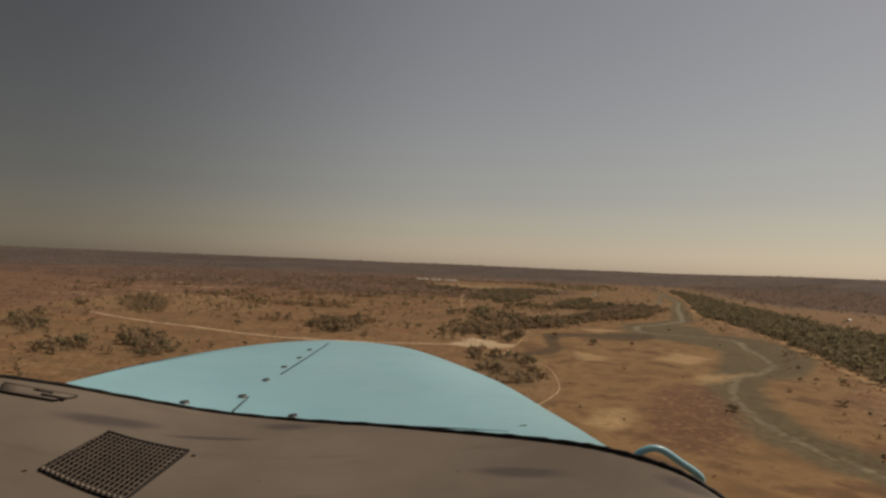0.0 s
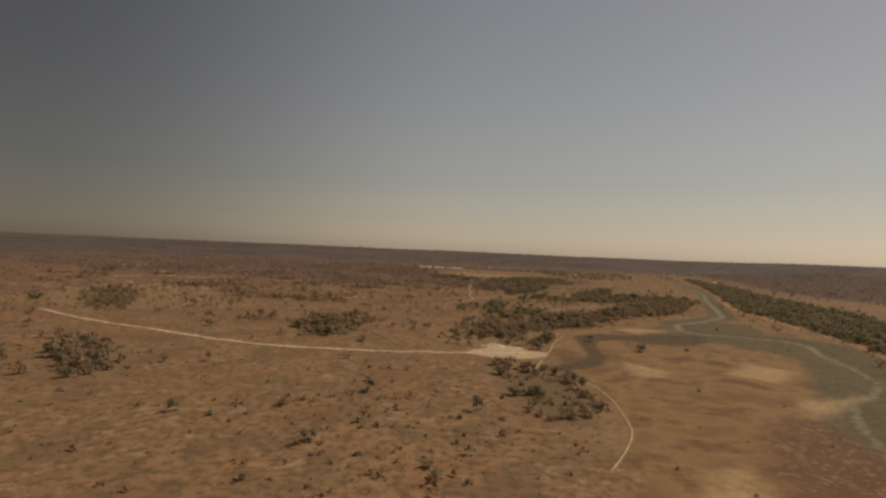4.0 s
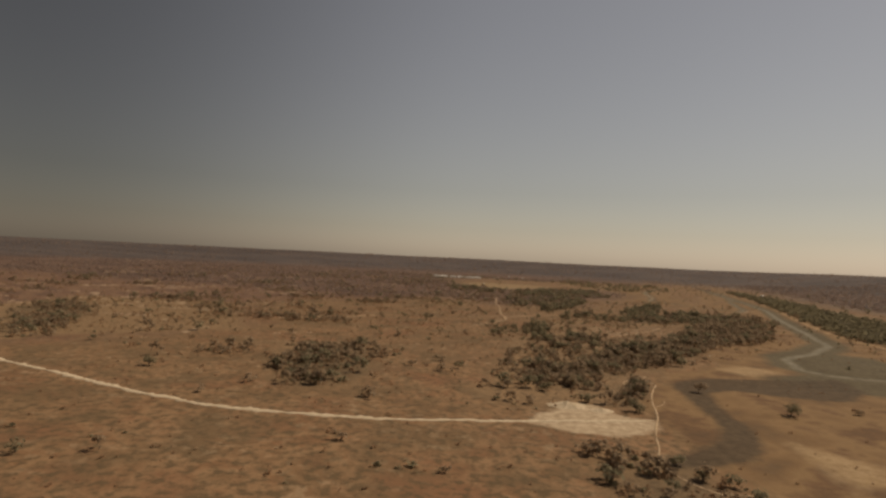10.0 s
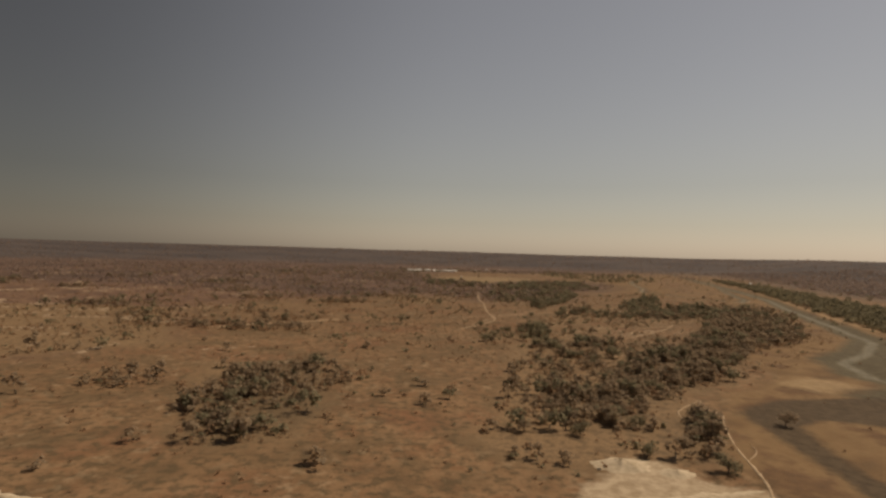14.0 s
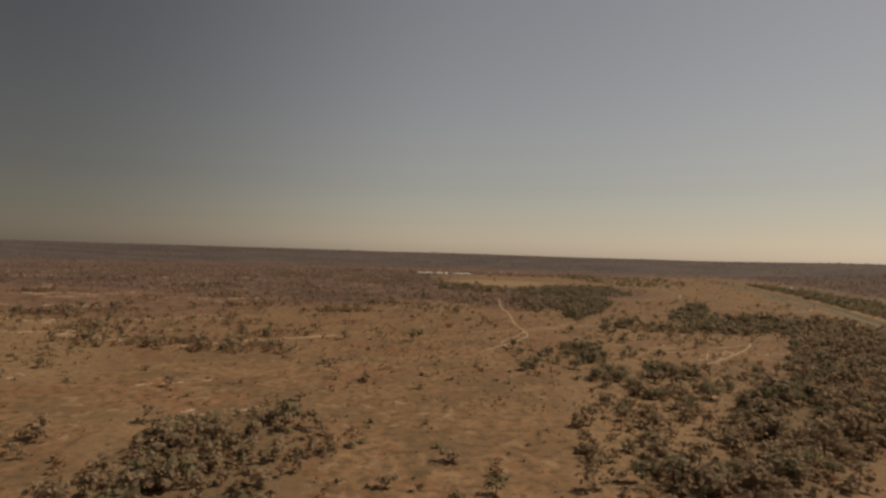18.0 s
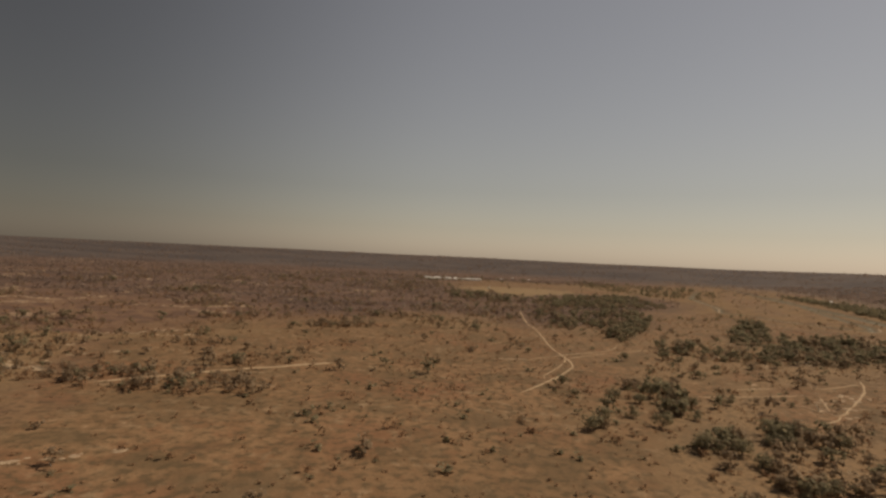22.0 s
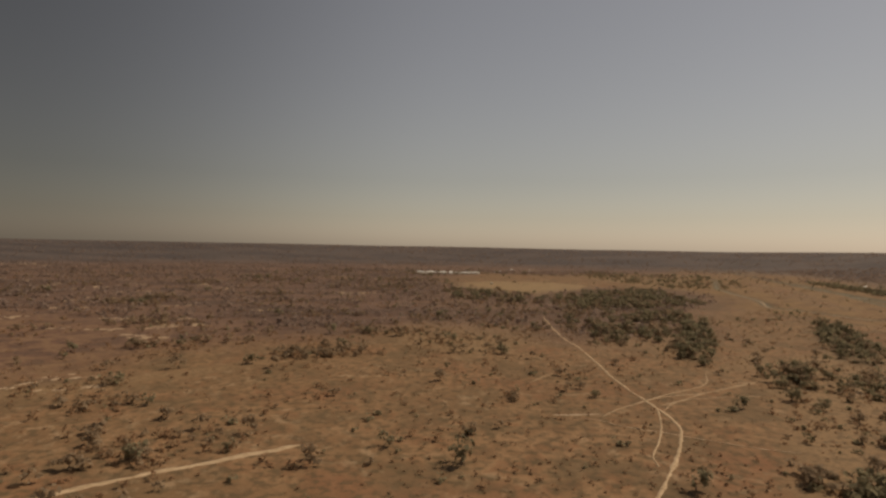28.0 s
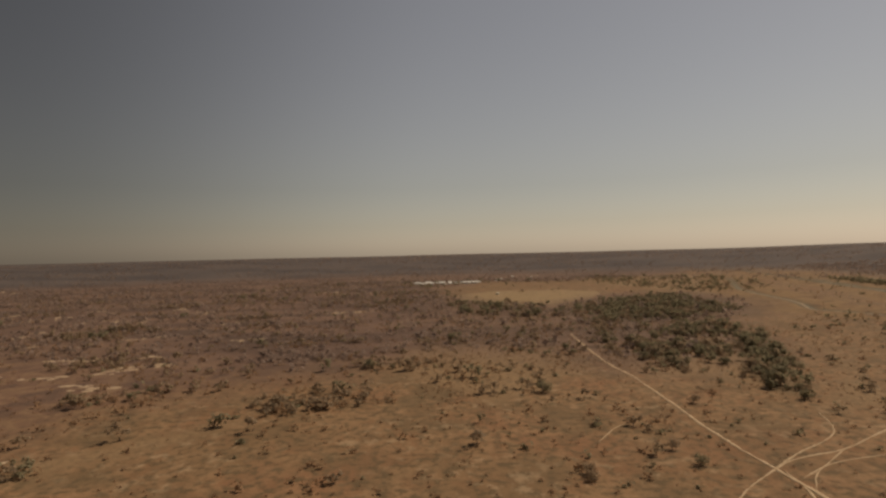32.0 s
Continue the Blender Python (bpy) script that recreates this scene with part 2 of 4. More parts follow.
DARK_WOOD = [(-2600, 2300), (-1400, 1900), (-871, 1690), (-592, 1690), (-370, 1555), (-227, 1545), (-120, 1610), (-25, 1600), (40, 1560), (80, 1530), (167, 1545), (230, 1640), (272, 1730), (360, 1850),
             (447, 1944), (520, 2090), (470, 2240), (330, 2250), (250, 2180), (138, 2074), (32, 2095), (-20, 2220), (-60, 2440), (60, 2830), (360, 2790), (520, 2900), (900, 3100), (1300, 4300), (1300, 5200),
             (-2600, 5200)]
LONE_TREES = [(151, 1221), (48, 1135), (66, 1131), (113, 1185), (130, 1138), (98, 1124), (157, 1432), (159, 1468), (159, 1284), (152, 1303), (255, 1284), (221, 1266), (47, 1095), (60, 1077),
              (232, 1620), (156, 1447), (146, 1408), (-27, 1449), (213, 1383), (280, 1454), (84, 1049), (67, 1039), (114, 1053), (365, 1498), (332, 1489), (294, 1327), (84, 1019), (274, 1028),
              (179, 953), (128, 989), (83, 1035), (166, 796), (90, 723), (206, 737), (-286, 532), (-328, 592), (-391, 567), (-291, 785)]
FIELD = [(-45, 2340), (80, 2440), (240, 2430), (320, 2340), (250, 2180), (138, 2074), (32, 2085), (-18, 2180)]
BARE = [(20, 712), (39, 724), (50, 742), (66, 734), (76, 712), (97, 704), (93, 686), (64, 668), (34, 672), (10, 690)]
TAN = [[(100, 372), (113, 387), (127, 409), (142, 414), (140, 392), (126, 369), (114, 350)], [(156, 606), (167, 671), (198, 643), (187, 616)], [(251, 543), (308, 565), (338, 587), (272, 526), (243, 508)], [(250, 640), (300, 690), (330, 660), (280, 610)],
       [(230, 900), (270, 930), (300, 900), (250, 875)]]
SCRUB = [(150, 400), (168, 440), (190, 478), (226, 508), (247, 501), (239, 459), (237, 431), (221, 394), (199, 357), (170, 318), (140, 312), (138, 350)]
ROADS = []                 # half width, line


def track(half, *line):
    ROADS.append((half, list(line)))


track(2.2, (-562, 874), (-467, 812), (-385, 767), (-309, 732), (-237, 702), (-180, 684), (-96, 677), (-13, 688), (50, 697), (96, 705))
track(1.3, (140, 846), (133, 830), (137, 814), (129, 797), (119, 773), (112, 752), (102, 714), (91, 688), (80, 652), (72, 625), (84, 596), (102, 591), (110, 570), (112, 540), (110, 510), (103, 465), (86, 427), (70, 400))
track(2.0, (71, 1720), (68, 1694), (59, 1600), (55, 1530), (57, 1490), (55, 1450), (52, 1405), (49, 1360), (49, 1325), (50, 1301), (50, 1284), (50, 1266), (48, 1246), (40, 1228), (28, 1206), (15, 1186), (1, 1164), (-14, 1144))
track(1.1, (52, 1298), (49, 1279), (37, 1246), (25, 1222), (15, 1205), (12, 1190))
track(1.1, (10, 1266), (19, 1276), (32, 1287), (50, 1300), (62, 1308), (77, 1314), (99, 1320), (126, 1334), (161, 1353), (195, 1366))
track(0.8, (48, 1270), (56, 1282), (64, 1292), (84, 1308), (101, 1321))
track(0.9, (50, 1301), (77, 1320), (104, 1336), (119, 1352), (131, 1380))
track(0.9, (-11, 1264), (6, 1259), (15, 1249), (36, 1237), (51, 1228), (74, 1216), (95, 1210))
track(0.7, (53, 1287), (80, 1303), (109, 1310), (140, 1312))
track(1.5, (112, 1156), (138, 1160), (164, 1164), (189, 1170), (210, 1177))
track(1.8, (170, 1152), (185, 1141), (189, 1130), (196, 1120), (219, 1142), (251, 1174), (276, 1202), (290, 1222), (302, 1240))
track(1.4, (231, 1200), (248, 1204), (276, 1217), (290, 1222))
track(1.2, (220, 1175), (208, 1152), (196, 1130))
track(1.6, (172, 1101), (185, 1108), (196, 1120))
track(3.6, (-300, 1120), (-262, 1147), (-227, 1176), (-195, 1197), (-160, 1217))
track(0.8, (107, 801), (112, 819), (130, 837), (140, 846))
track(0.8, (124, 762), (120, 750), (108, 738))
track(0.6, (-20, 1345), (-4, 1366), (6, 1374))
track(1.5, (160, 1186), (180, 1191), (200, 1197))
# bare earth patches among the burnt bush: middle, half length, half width, turn
PALE = [(-420, 1640, 26, 6, 0.4), (-618, 1985, 75, 22, 2.9), (-410, 1930, 30, 9, 1.2), (-880, 2095, 60, 14, 1.8), (-1500, 2920, 120, 22, 2.5),
        (-1555, 2950, 60, 40, 0.3), (-20, 2775, 110, 12, 0.12), (-5, 1270, 16, 1.6, 0.05), (-330, 2560, 60, 16, 0.5), (-520, 2700, 70, 15, 0.1),
        (-240, 2030, 45, 9, 0.2)]
PALE += [(-820, 1500, 30, 8, 0.6), (-700, 1330, 26, 7, 2.2), (-560, 1420, 24, 6, 0.4), (-950, 1750, 40, 9, 0.5),
        (-640, 1650, 28, 7, 2.6), (-1050, 2000, 40, 10, 0.2), (240, 1180, 12, 3, 0.4), (-260, 2480, 90, 10, 0.2), (300, 3180, 60, 12, 0.2),
        (330, 1900, 20, 3, 0.9), (-330, 1750, 22, 5, 0.4), (-460, 1560, 20, 5, 0.1)]
PALE += [(190, 1130, 30, 3, 0.3), (240, 1170, 40, 3.5, 0.4), (290, 1175, 30, 3, 0.5), (230, 1340, 40, 4, 0.9), (260, 1300, 35, 3.5, 0.8), (150, 1010, 20, 2.5, 0.7), (-180, 935, 25, 3, 0.3),
         (-230, 1000, 30, 3, 0.5), (320, 1330, 40, 3.5, 0.8), (215, 1215, 30, 3, 0.2)]
PALE += [(-668, 1850, 35, 5, 1.55), (-868, 1360, 35, 6, 0.95), (-174, 932, 12, 2, 0.3), (-1127, 2190, 70, 7, 0.6), (-640, 1525, 40, 5, 1.0)]
PALE += [(-815, 1205, 45, 7, 0.75), (-565, 1215, 60, 6, 1.4), (-640, 1590, 95, 7, 1.15), (-485, 1785, 26, 6, 0.3), (-1070, 2010, 60, 9, 1.3), (425, 1310, 18, 4, 0.8), (398, 1285, 10, 3, 0.2), (205, 1118, 9, 2, 0.3), (250, 1085, 8, 2, 0.1), (330, 1330, 14, 3, 0.5)]


def inside(poly, x, y):
    p = np.asarray(poly, float)
    q = np.roll(p, -1, 0)
    hit = np.zeros(np.shape(x), bool)
    for (ax, ay), (bx, by) in zip(p, q):
        hit ^= ((ay > y) != (by > y)) & (x < (bx - ax) * (y - ay) / (by - ay + 1e-9) + ax)
    return hit


def off_line(line, x, y, closed=False):
    """How far a place is from a line of points."""
    best = np.full(np.shape(x), 1e9)
    pts = list(line) + ([line[0]] if closed else [])
    for (ax, ay), (bx, by) in zip(pts, pts[1:]):
        dx, dy = bx - ax, by - ay
        t = np.clip(((x - ax) * dx + (y - ay) * dy) / (dx * dx + dy * dy + 1e-9), 0, 1)
        best = np.minimum(best, np.hypot(x - ax - t * dx, y - ay - t * dy))
    return best


def depth_in(poly, x, y):
    """Metres inside an outline; negative outside."""
    d = off_line(poly, x, y, True)
    return np.where(inside(poly, x, y), d, -d)


def step(a, b, v):
    t = np.clip((v - a) / (b - a), 0, 1)
    return t * t * (3 - 2 * t)


table = np.random.RandomState(3).rand(256, 256)


def rolling(x, y, size):
    """Smooth random field, 0 to 1, with swells of about that size."""
    u, v = np.asarray(x) / size, np.asarray(y) / size
    i, j = np.floor(u).astype(int), np.floor(v).astype(int)
    a, b = u - i, v - j
    a, b = a * a * (3 - 2 * a), b * b * (3 - 2 * b)
    g = lambda p, q: table[p % 256, q % 256]
    return (g(i, j) * (1 - a) + g(i + 1, j) * a) * (1 - b) + (g(i, j + 1) * (1 - a) + g(i + 1, j + 1) * a) * b


def height(x, y):
    """The land: a plain that rises to a low wooded ridge all round, higher towards the right ahead."""
    x, y = np.asarray(x, float), np.asarray(y, float)
    r = np.hypot(x + 50, y - 500)
    turn = np.degrees(np.arctan2(x + 50, y - 500))
    z = step(2900, 4300, r) * (66 + 21 * step(24, 40, turn) + 5 * rolling(turn + 500, turn * 0 + 7, 5.0))
    z += 1.3 * (rolling(x, y, 70) - 0.5) + 0.7 * (rolling(x + 300, y, 24) - 0.5)
    bed = np.minimum(off_line(RIVER, x, y), off_line(SIDE_ARM, x, y) + 4)
    z -= 1.6 * (1 - step(6, 22, bed))
    z -= 0.8 * (1 - step(8, 24, off_line(OXBOW, x, y)))
    return z


# ---- materials ----
def place_of(nodes):
    return nodes.new("ShaderNodeNewGeometry").outputs["Position"]


def ground_material():
    m, n, l, b = mat("dry_savanna_earth", 0.95, 0.0, 0.12)
    w = place_of(n)
    big, mid, small, fine = (grain(n, l, w, s, 5.0, 0.62) for s in (140, 28, 6, 1.2))
    patchy, blotch = grain(n, l, w, 48, 4.0, 0.6), grain(n, l, w, 85, 4.0, 0.58)
    base = ramp(n, l, mid, [(0.30, (0.112, 0.067, 0.037)), (0.42, (0.20, 0.113, 0.056)), (0.52, (0.255, 0.152, 0.078)), (0.60, (0.21, 0.109, 0.053)), (0.72, (0.136, 0.082, 0.043))])
    base = mix(n, l, ramp(n, l, patchy, [(0.47, (0, 0, 0)), (0.59, (0.82, 0.82, 0.82))]), base, (0.135, 0.088, 0.046))
    base = mix(n, l, ramp(n, l, blotch, [(0.52, (0, 0, 0)), (0.66, (0.7, 0.7, 0.7))]), base, (0.205, 0.092, 0.046))
    base = mix(n, l, ramp(n, l, big, [(0.40, (0, 0, 0)), (0.62, (0.55, 0.55, 0.55))]), base, (0.18, 0.105, 0.052))
    # scorched and mossy-brown flecks, tussocks
    base = mix(n, l, ramp(n, l, small, [(0.47, (0, 0, 0)), (0.60, (0.85, 0.85, 0.85))]), base, (0.10, 0.068, 0.036))
    base = mix(n, l, ramp(n, l, fine, [(0.5, (0, 0, 0)), (0.68, (0.55, 0.55, 0.55))]), base, (0.115, 0.08, 0.042))

    # worn pale spots between the bushes
    spots = calc(n, l, "MULTIPLY", ramp(n, l, grain(n, l, w, 11.0, 5.0, 0.7), [(0.53, (0, 0, 0)), (0.62, (1, 1, 1))]), ramp(n, l, grain(n, l, w, 70.0, 3.0), [(0.42, (0, 0, 0)), (0.6, (0.5, 0.5, 0.5))]))
    base = mix(n, l, spots, base, (0.34, 0.235, 0.138))

    def mask(name, wobble, edge, size=18.0):
        a = n.new("ShaderNodeAttribute")
        a.attribute_name = name
        shake = calc(n, l, "MULTIPLY", calc(n, l, "SUBTRACT", grain(n, l, w, size, 6.0, 0.65), 0.5), wobble)
        return calc(n, l, "MULTIPLY_ADD", calc(n, l, "ADD", a.outputs["Fac"], shake), 1.0 / edge, 0.5)

    def clamp(v):
        c = n.new("ShaderNodeClamp")
        l.new(v, c.inputs[0])
        return c.outputs[0]

    red = clamp(mask("burnt", 150, 110, 60))
    base = mix(n, l, calc(n, l, "MULTIPLY", red, 0.95), base,
               mix(n, l, 0.62, ramp(n, l, small, [(0.38, (0.088, 0.052, 0.037)), (0.47, (0.155, 0.086, 0.057)), (0.53, (0.208, 0.128, 0.084)), (0.59, (0.106, 0.060, 0.042)), (0.66, (0.069, 0.042, 0.032))]),
                   ramp(n, l, patchy, [(0.38, (0.066, 0.044, 0.034)), (0.45, (0.120, 0.066, 0.044)), (0.51, (0.208, 0.128, 0.069)), (0.56, (0.133, 0.071, 0.047)), (0.63, (0.069, 0.045, 0.034))])))
    base = mix(n, l, clamp(mask("wooded", 34, 20)), base,
               ramp(n, l, small, [(0.40, (0.14, 0.092, 0.05)), (0.54, (0.235, 0.148, 0.076)), (0.66, (0.15, 0.098, 0.053))]))
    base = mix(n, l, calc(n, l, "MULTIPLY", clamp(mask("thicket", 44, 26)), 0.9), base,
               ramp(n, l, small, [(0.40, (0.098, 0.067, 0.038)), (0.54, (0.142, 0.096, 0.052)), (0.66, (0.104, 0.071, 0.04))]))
    flat = clamp(mask("floodplain", 30, 16, 30))
    base = mix(n, l, calc(n, l, "MULTIPLY", flat, 0.85), base,
               ramp(n, l, patchy, [(0.30, (0.105, 0.068, 0.036)), (0.42, (0.165, 0.098, 0.045)), (0.51, (0.21, 0.13, 0.06)), (0.60, (0.135, 0.075, 0.037)), (0.72, (0.095, 0.058, 0.032))]))
    base = mix(n, l, calc(n, l, "MULTIPLY", clamp(mask("damp", 26, 13)), 0.88), base,
               ramp(n, l, small, [(0.40, (0.074, 0.062, 0.038)), (0.60, (0.108, 0.092, 0.055))]))
    base = mix(n, l, calc(n, l, "MULTIPLY", clamp(mask("oxbow", 14, 7, 9)), 0.92), base,
               ramp(n, l, small, [(0.40, (0.062, 0.044, 0.027)), (0.60, (0.092, 0.065, 0.039))]))
    bushy = grain(n, l, w, 9.0, 6.0, 0.7)
    base = mix(n, l, calc(n, l, "MULTIPLY", clamp(mask("scrub", 44, 18, 16)), 0.75), base,
               ramp(n, l, bushy, [(0.38, (0.21, 0.125, 0.064)), (0.46, (0.115, 0.058, 0.036)), (0.53, (0.085, 0.045, 0.03)), (0.58, (0.15, 0.078, 0.045)), (0.66, (0.23, 0.14, 0.072))]))
    base = mix(n, l, calc(n, l, "MULTIPLY", clamp(mask("tan", 30, 14, 20)), 0.8), base, ramp(n, l, small, [(0.4, (0.27, 0.18, 0.09)), (0.6, (0.36, 0.25, 0.135))]))
    base = mix(n, l, clamp(mask("field", 40, 10)), base,
               ramp(n, l, mid, [(0.36, (0.175, 0.118, 0.064)), (0.48, (0.251, 0.170, 0.088)), (0.56, (0.205, 0.137, 0.071)), (0.66, (0.275, 0.187, 0.096))]))
    base = mix(n, l, clamp(mask("sand", 9, 5.0, 12)), base,
               ramp(n, l, small, [(0.4, (0.13, 0.116, 0.082)), (0.6, (0.205, 0.178, 0.125))]))
    base = mix(n, l, clamp(mask("clearing", 16, 6, 9)), base, ramp(n, l, small, [(0.38, (0.29, 0.21, 0.128)), (0.6, (0.43, 0.33, 0.218))]))
    base = mix(n, l, calc(n, l, "MULTIPLY", clamp(mask("bank", 10, 3.0, 10)), 0.6), base, (0.32, 0.21, 0.11))
    streak = n.new("ShaderNodeMapping")
    streak.inputs["Scale"].default_value = (0.4, 1.0, 1.0)
    l.new(w, streak.inputs["Vector"])
    drift = grain(n, l, streak.outputs[0], 150, 5.0, 0.6)
    # red-brown wood floor; haze put into the colour, a little paler and bluer
    base = mix(n, l, calc(n, l, "MULTIPLY", clamp(mask("redwood", 190, 150, 110)), 0.85), base,
               ramp(n, l, drift, [(0.36, (0.074, 0.050, 0.039)), (0.48, (0.106, 0.066, 0.049)), (0.56, (0.156, 0.096, 0.066)), (0.64, (0.080, 0.054, 0.042))]))
    # ridge and east wood floor, greyed towards blue: aerial haze painted into the colour
    base = mix(n, l, calc(n, l, "MULTIPLY", clamp(mask("distant_haze", 300, 260, 120)), 0.95), base,
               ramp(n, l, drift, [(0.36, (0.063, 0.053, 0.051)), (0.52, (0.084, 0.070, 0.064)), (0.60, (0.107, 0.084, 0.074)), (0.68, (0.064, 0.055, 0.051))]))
    dusty = n.new("ShaderNodeHueSaturation")
    dusty.inputs["Saturation"].default_value = 0.96
    dusty.inputs["Value"].default_value = 1.1
    l.new(base, dusty.inputs["Color"])
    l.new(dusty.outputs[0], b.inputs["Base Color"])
    bump(n, l, calc(n, l, "ADD", small, calc(n, l, "MULTIPLY", fine, 0.5)), b, 0.7, 0.6)
    return m


def earth_material(name, dark, light):
    m, n, l, b = mat(name, 0.95, 0.0, 0.1)
    w = place_of(n)
    c = ramp(n, l, grain(n, l, w, 3.0), [(0.35, dark), (0.6, light)])
    c = mix(n, l, ramp(n, l, grain(n, l, w, 14.0), [(0.45, (0, 0, 0)), (0.7, (0.5, 0.5, 0.5))]), c, dark)
    l.new(c, b.inputs["Base Color"])
    bump(n, l, grain(n, l, w, 0.8), b, 0.5, 0.15)
    return m


def leaf_material(name, stops):
    m, n, l, b = mat(name, 0.85, 0.0, 0.08)
    g = n.new("ShaderNodeNewGeometry")
    o = n.new("ShaderNodeObjectInfo")
    f = calc(n, l, "MULTIPLY_ADD", calc(n, l, "ADD", g.outputs["Random Per Island"], calc(n, l, "MULTIPLY", o.outputs["Random"], 0.9)), 0.24,
             calc(n, l, "MULTIPLY_ADD", grain(n, l, g.outputs["Position"], 25.0, 3.0), 0.4, 0.1))
    l.new(ramp(n, l, f, stops), b.inputs["Base Color"])
    t = n.new("ShaderNodeBsdfTranslucent")
    l.new(ramp(n, l, f, stops), t.inputs["Color"])
    s = n.new("ShaderNodeMixShader")
    s.inputs[0].default_value = 0.52
    l.new(b.outputs[0], s.inputs[1])
    l.new(t.outputs[0], s.inputs[2])
    l.new(s.outputs[0], n["Material Output"].inputs["Surface"])
    return m


def bark_material():
    m, n, l, b = mat("grey_bark", 0.9, 0.0, 0.15)
    w = place_of(n)
    l.new(ramp(n, l, grain(n, l, w, 0.25), [(0.35, (0.10, 0.075, 0.055)), (0.65, (0.22, 0.18, 0.14))]), b.inputs["Base Color"])
    bump(n, l, grain(n, l, w, 0.06), b, 0.6, 0.03)
    return m


GROUND = ground_material()
DUST = earth_material("pale_dust", (0.40, 0.315, 0.21), (0.57, 0.46, 0.325))
TRACK = earth_material("trodden_earth", (0.34, 0.24, 0.145), (0.50, 0.37, 0.24))
SOIL = earth_material("bare_pale_soil", (0.28, 0.195, 0.125), (0.44, 0.33, 0.222))
GREEN_LEAF = leaf_material("olive_foliage", [(0.15, (0.167, 0.146, 0.092)), (0.45, (0.236, 0.207, 0.130)), (0.8, (0.325, 0.278, 0.175))])
DRY_LEAF = leaf_material("dry_foliage", [(0.15, (0.226, 0.171, 0.117)), (0.45, (0.300, 0.228, 0.152)), (0.8, (0.360, 0.265, 0.174))])
SHRUB_LEAF = leaf_material("shrub_foliage", [(0.15, (0.224, 0.146, 0.093)), (0.45, (0.306, 0.196, 0.118)), (0.8, (0.358, 0.226, 0.132))])
# far trees: brown foliage with haze mixed into the colour, paler and bluer
FAR_LEAF = leaf_material("hazed_far_foliage", [(0.15, (0.218, 0.162, 0.137)), (0.5, (0.286, 0.214, 0.173)), (0.8, (0.364, 0.267, 0.214))])
BARK = bark_material()

# ---- the land: one sheet to the horizon ----
def spread(lo, hi, pitch, far):
    mid = list(np.arange(lo, hi + 1, pitch))
    up, s = [hi], pitch
    while up[-1] < far:
        s = min(s * 1.13, 160)
        up.append(up[-1] + s)
    down, s = [lo], pitch
    while down[-1] > -far:
        s = min(s * 1.13, 160)
        down.append(down[-1] - s)
    return np.array(down[:0:-1] + mid + up[1:])


gx, gy = spread(-640, 760, 8, 6400), spread(-40, 2300, 8, 6800)
X, Y = np.meshgrid(gx, gy)
x, y = X.ravel(), Y.ravel()
verts = np.stack([x, y, height(x, y)], 1)
cols, rows_n = len(gx), len(gy)
corner = (np.arange(rows_n - 1)[:, None] * cols + np.arange(cols - 1)[None]).ravel()
ground_mesh = mesh_of("ground", verts, np.stack([corner, corner + 1, corner + cols + 1, corner + cols], 1), GROUND, True)
to_river = np.minimum(off_line(RIVER, x, y), off_line(SIDE_ARM, x, y) + 3)
radius = np.hypot(x + 50, y - 500)
layers = {
    "burnt": depth_in(BURNT, x, y),
    "wooded": np.max([depth_in(w[0], x, y) for w in WOODS] + [depth_in(FOREST, x, y)], 0),
    "floodplain": np.maximum(85 - to_river, depth_in(OPEN[0], x, y)),
    "oxbow": depth_in(OXBOW_BED, x, y),
    "damp": np.maximum(np.maximum(25 - off_line(RIVER, x, y) - step(1000, 1700, y) * 8, 9 - off_line(SIDE_ARM, x, y)), depth_in(DAMP, x, y)),
    "scrub": depth_in(SCRUB, x, y),
    "tan": np.max([depth_in(o, x, y) for o in TAN], 0),
    "field": depth_in(FIELD, x, y),
    "clearing": depth_in(BARE, x, y),
    "sand": np.maximum(2.6 + 2.4 * step(600, 900, y) - off_line(RIVER, x, y), 3.0 - off_line(SIDE_ARM, x, y)),
    "bank": np.where(depth_in(FOREST, x, y) < 8, 6 - np.abs(depth_in(FOREST, x, y) + 5), -40) - 400 * (off_line(RIVER, x, y) > 130),
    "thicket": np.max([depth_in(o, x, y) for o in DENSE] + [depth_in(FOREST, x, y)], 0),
    "redwood": depth_in(DARK_WOOD, x, y),
    # where the ground takes its haze-tinted colour
    "distant_haze": np.maximum((radius - 3000) * 0.6, depth_in(EAST_WOOD, x, y)),
}
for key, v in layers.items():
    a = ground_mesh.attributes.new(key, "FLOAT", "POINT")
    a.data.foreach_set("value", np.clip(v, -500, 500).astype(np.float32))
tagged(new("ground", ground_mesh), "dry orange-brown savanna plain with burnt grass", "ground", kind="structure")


# ---- roads and footpaths ----
def smooth_line(pts, pitch):
    p = np.array([pts[0], *pts, pts[-1]], float)
    out = []
    for i in range(1, len(p) - 2):
        a, b, c, d = p[i - 1:i + 3]
        n = max(2, int(np.hypot(*(c - b)) / pitch))
        for t in np.arange(n) / n:
            out.append(0.5 * (2 * b + (c - a) * t + (2 * a - 5 * b + 4 * c - d) * t * t + (3 * b - a - 3 * c + d) * t ** 3))
    out.append(p[-1])
    return np.array(out)


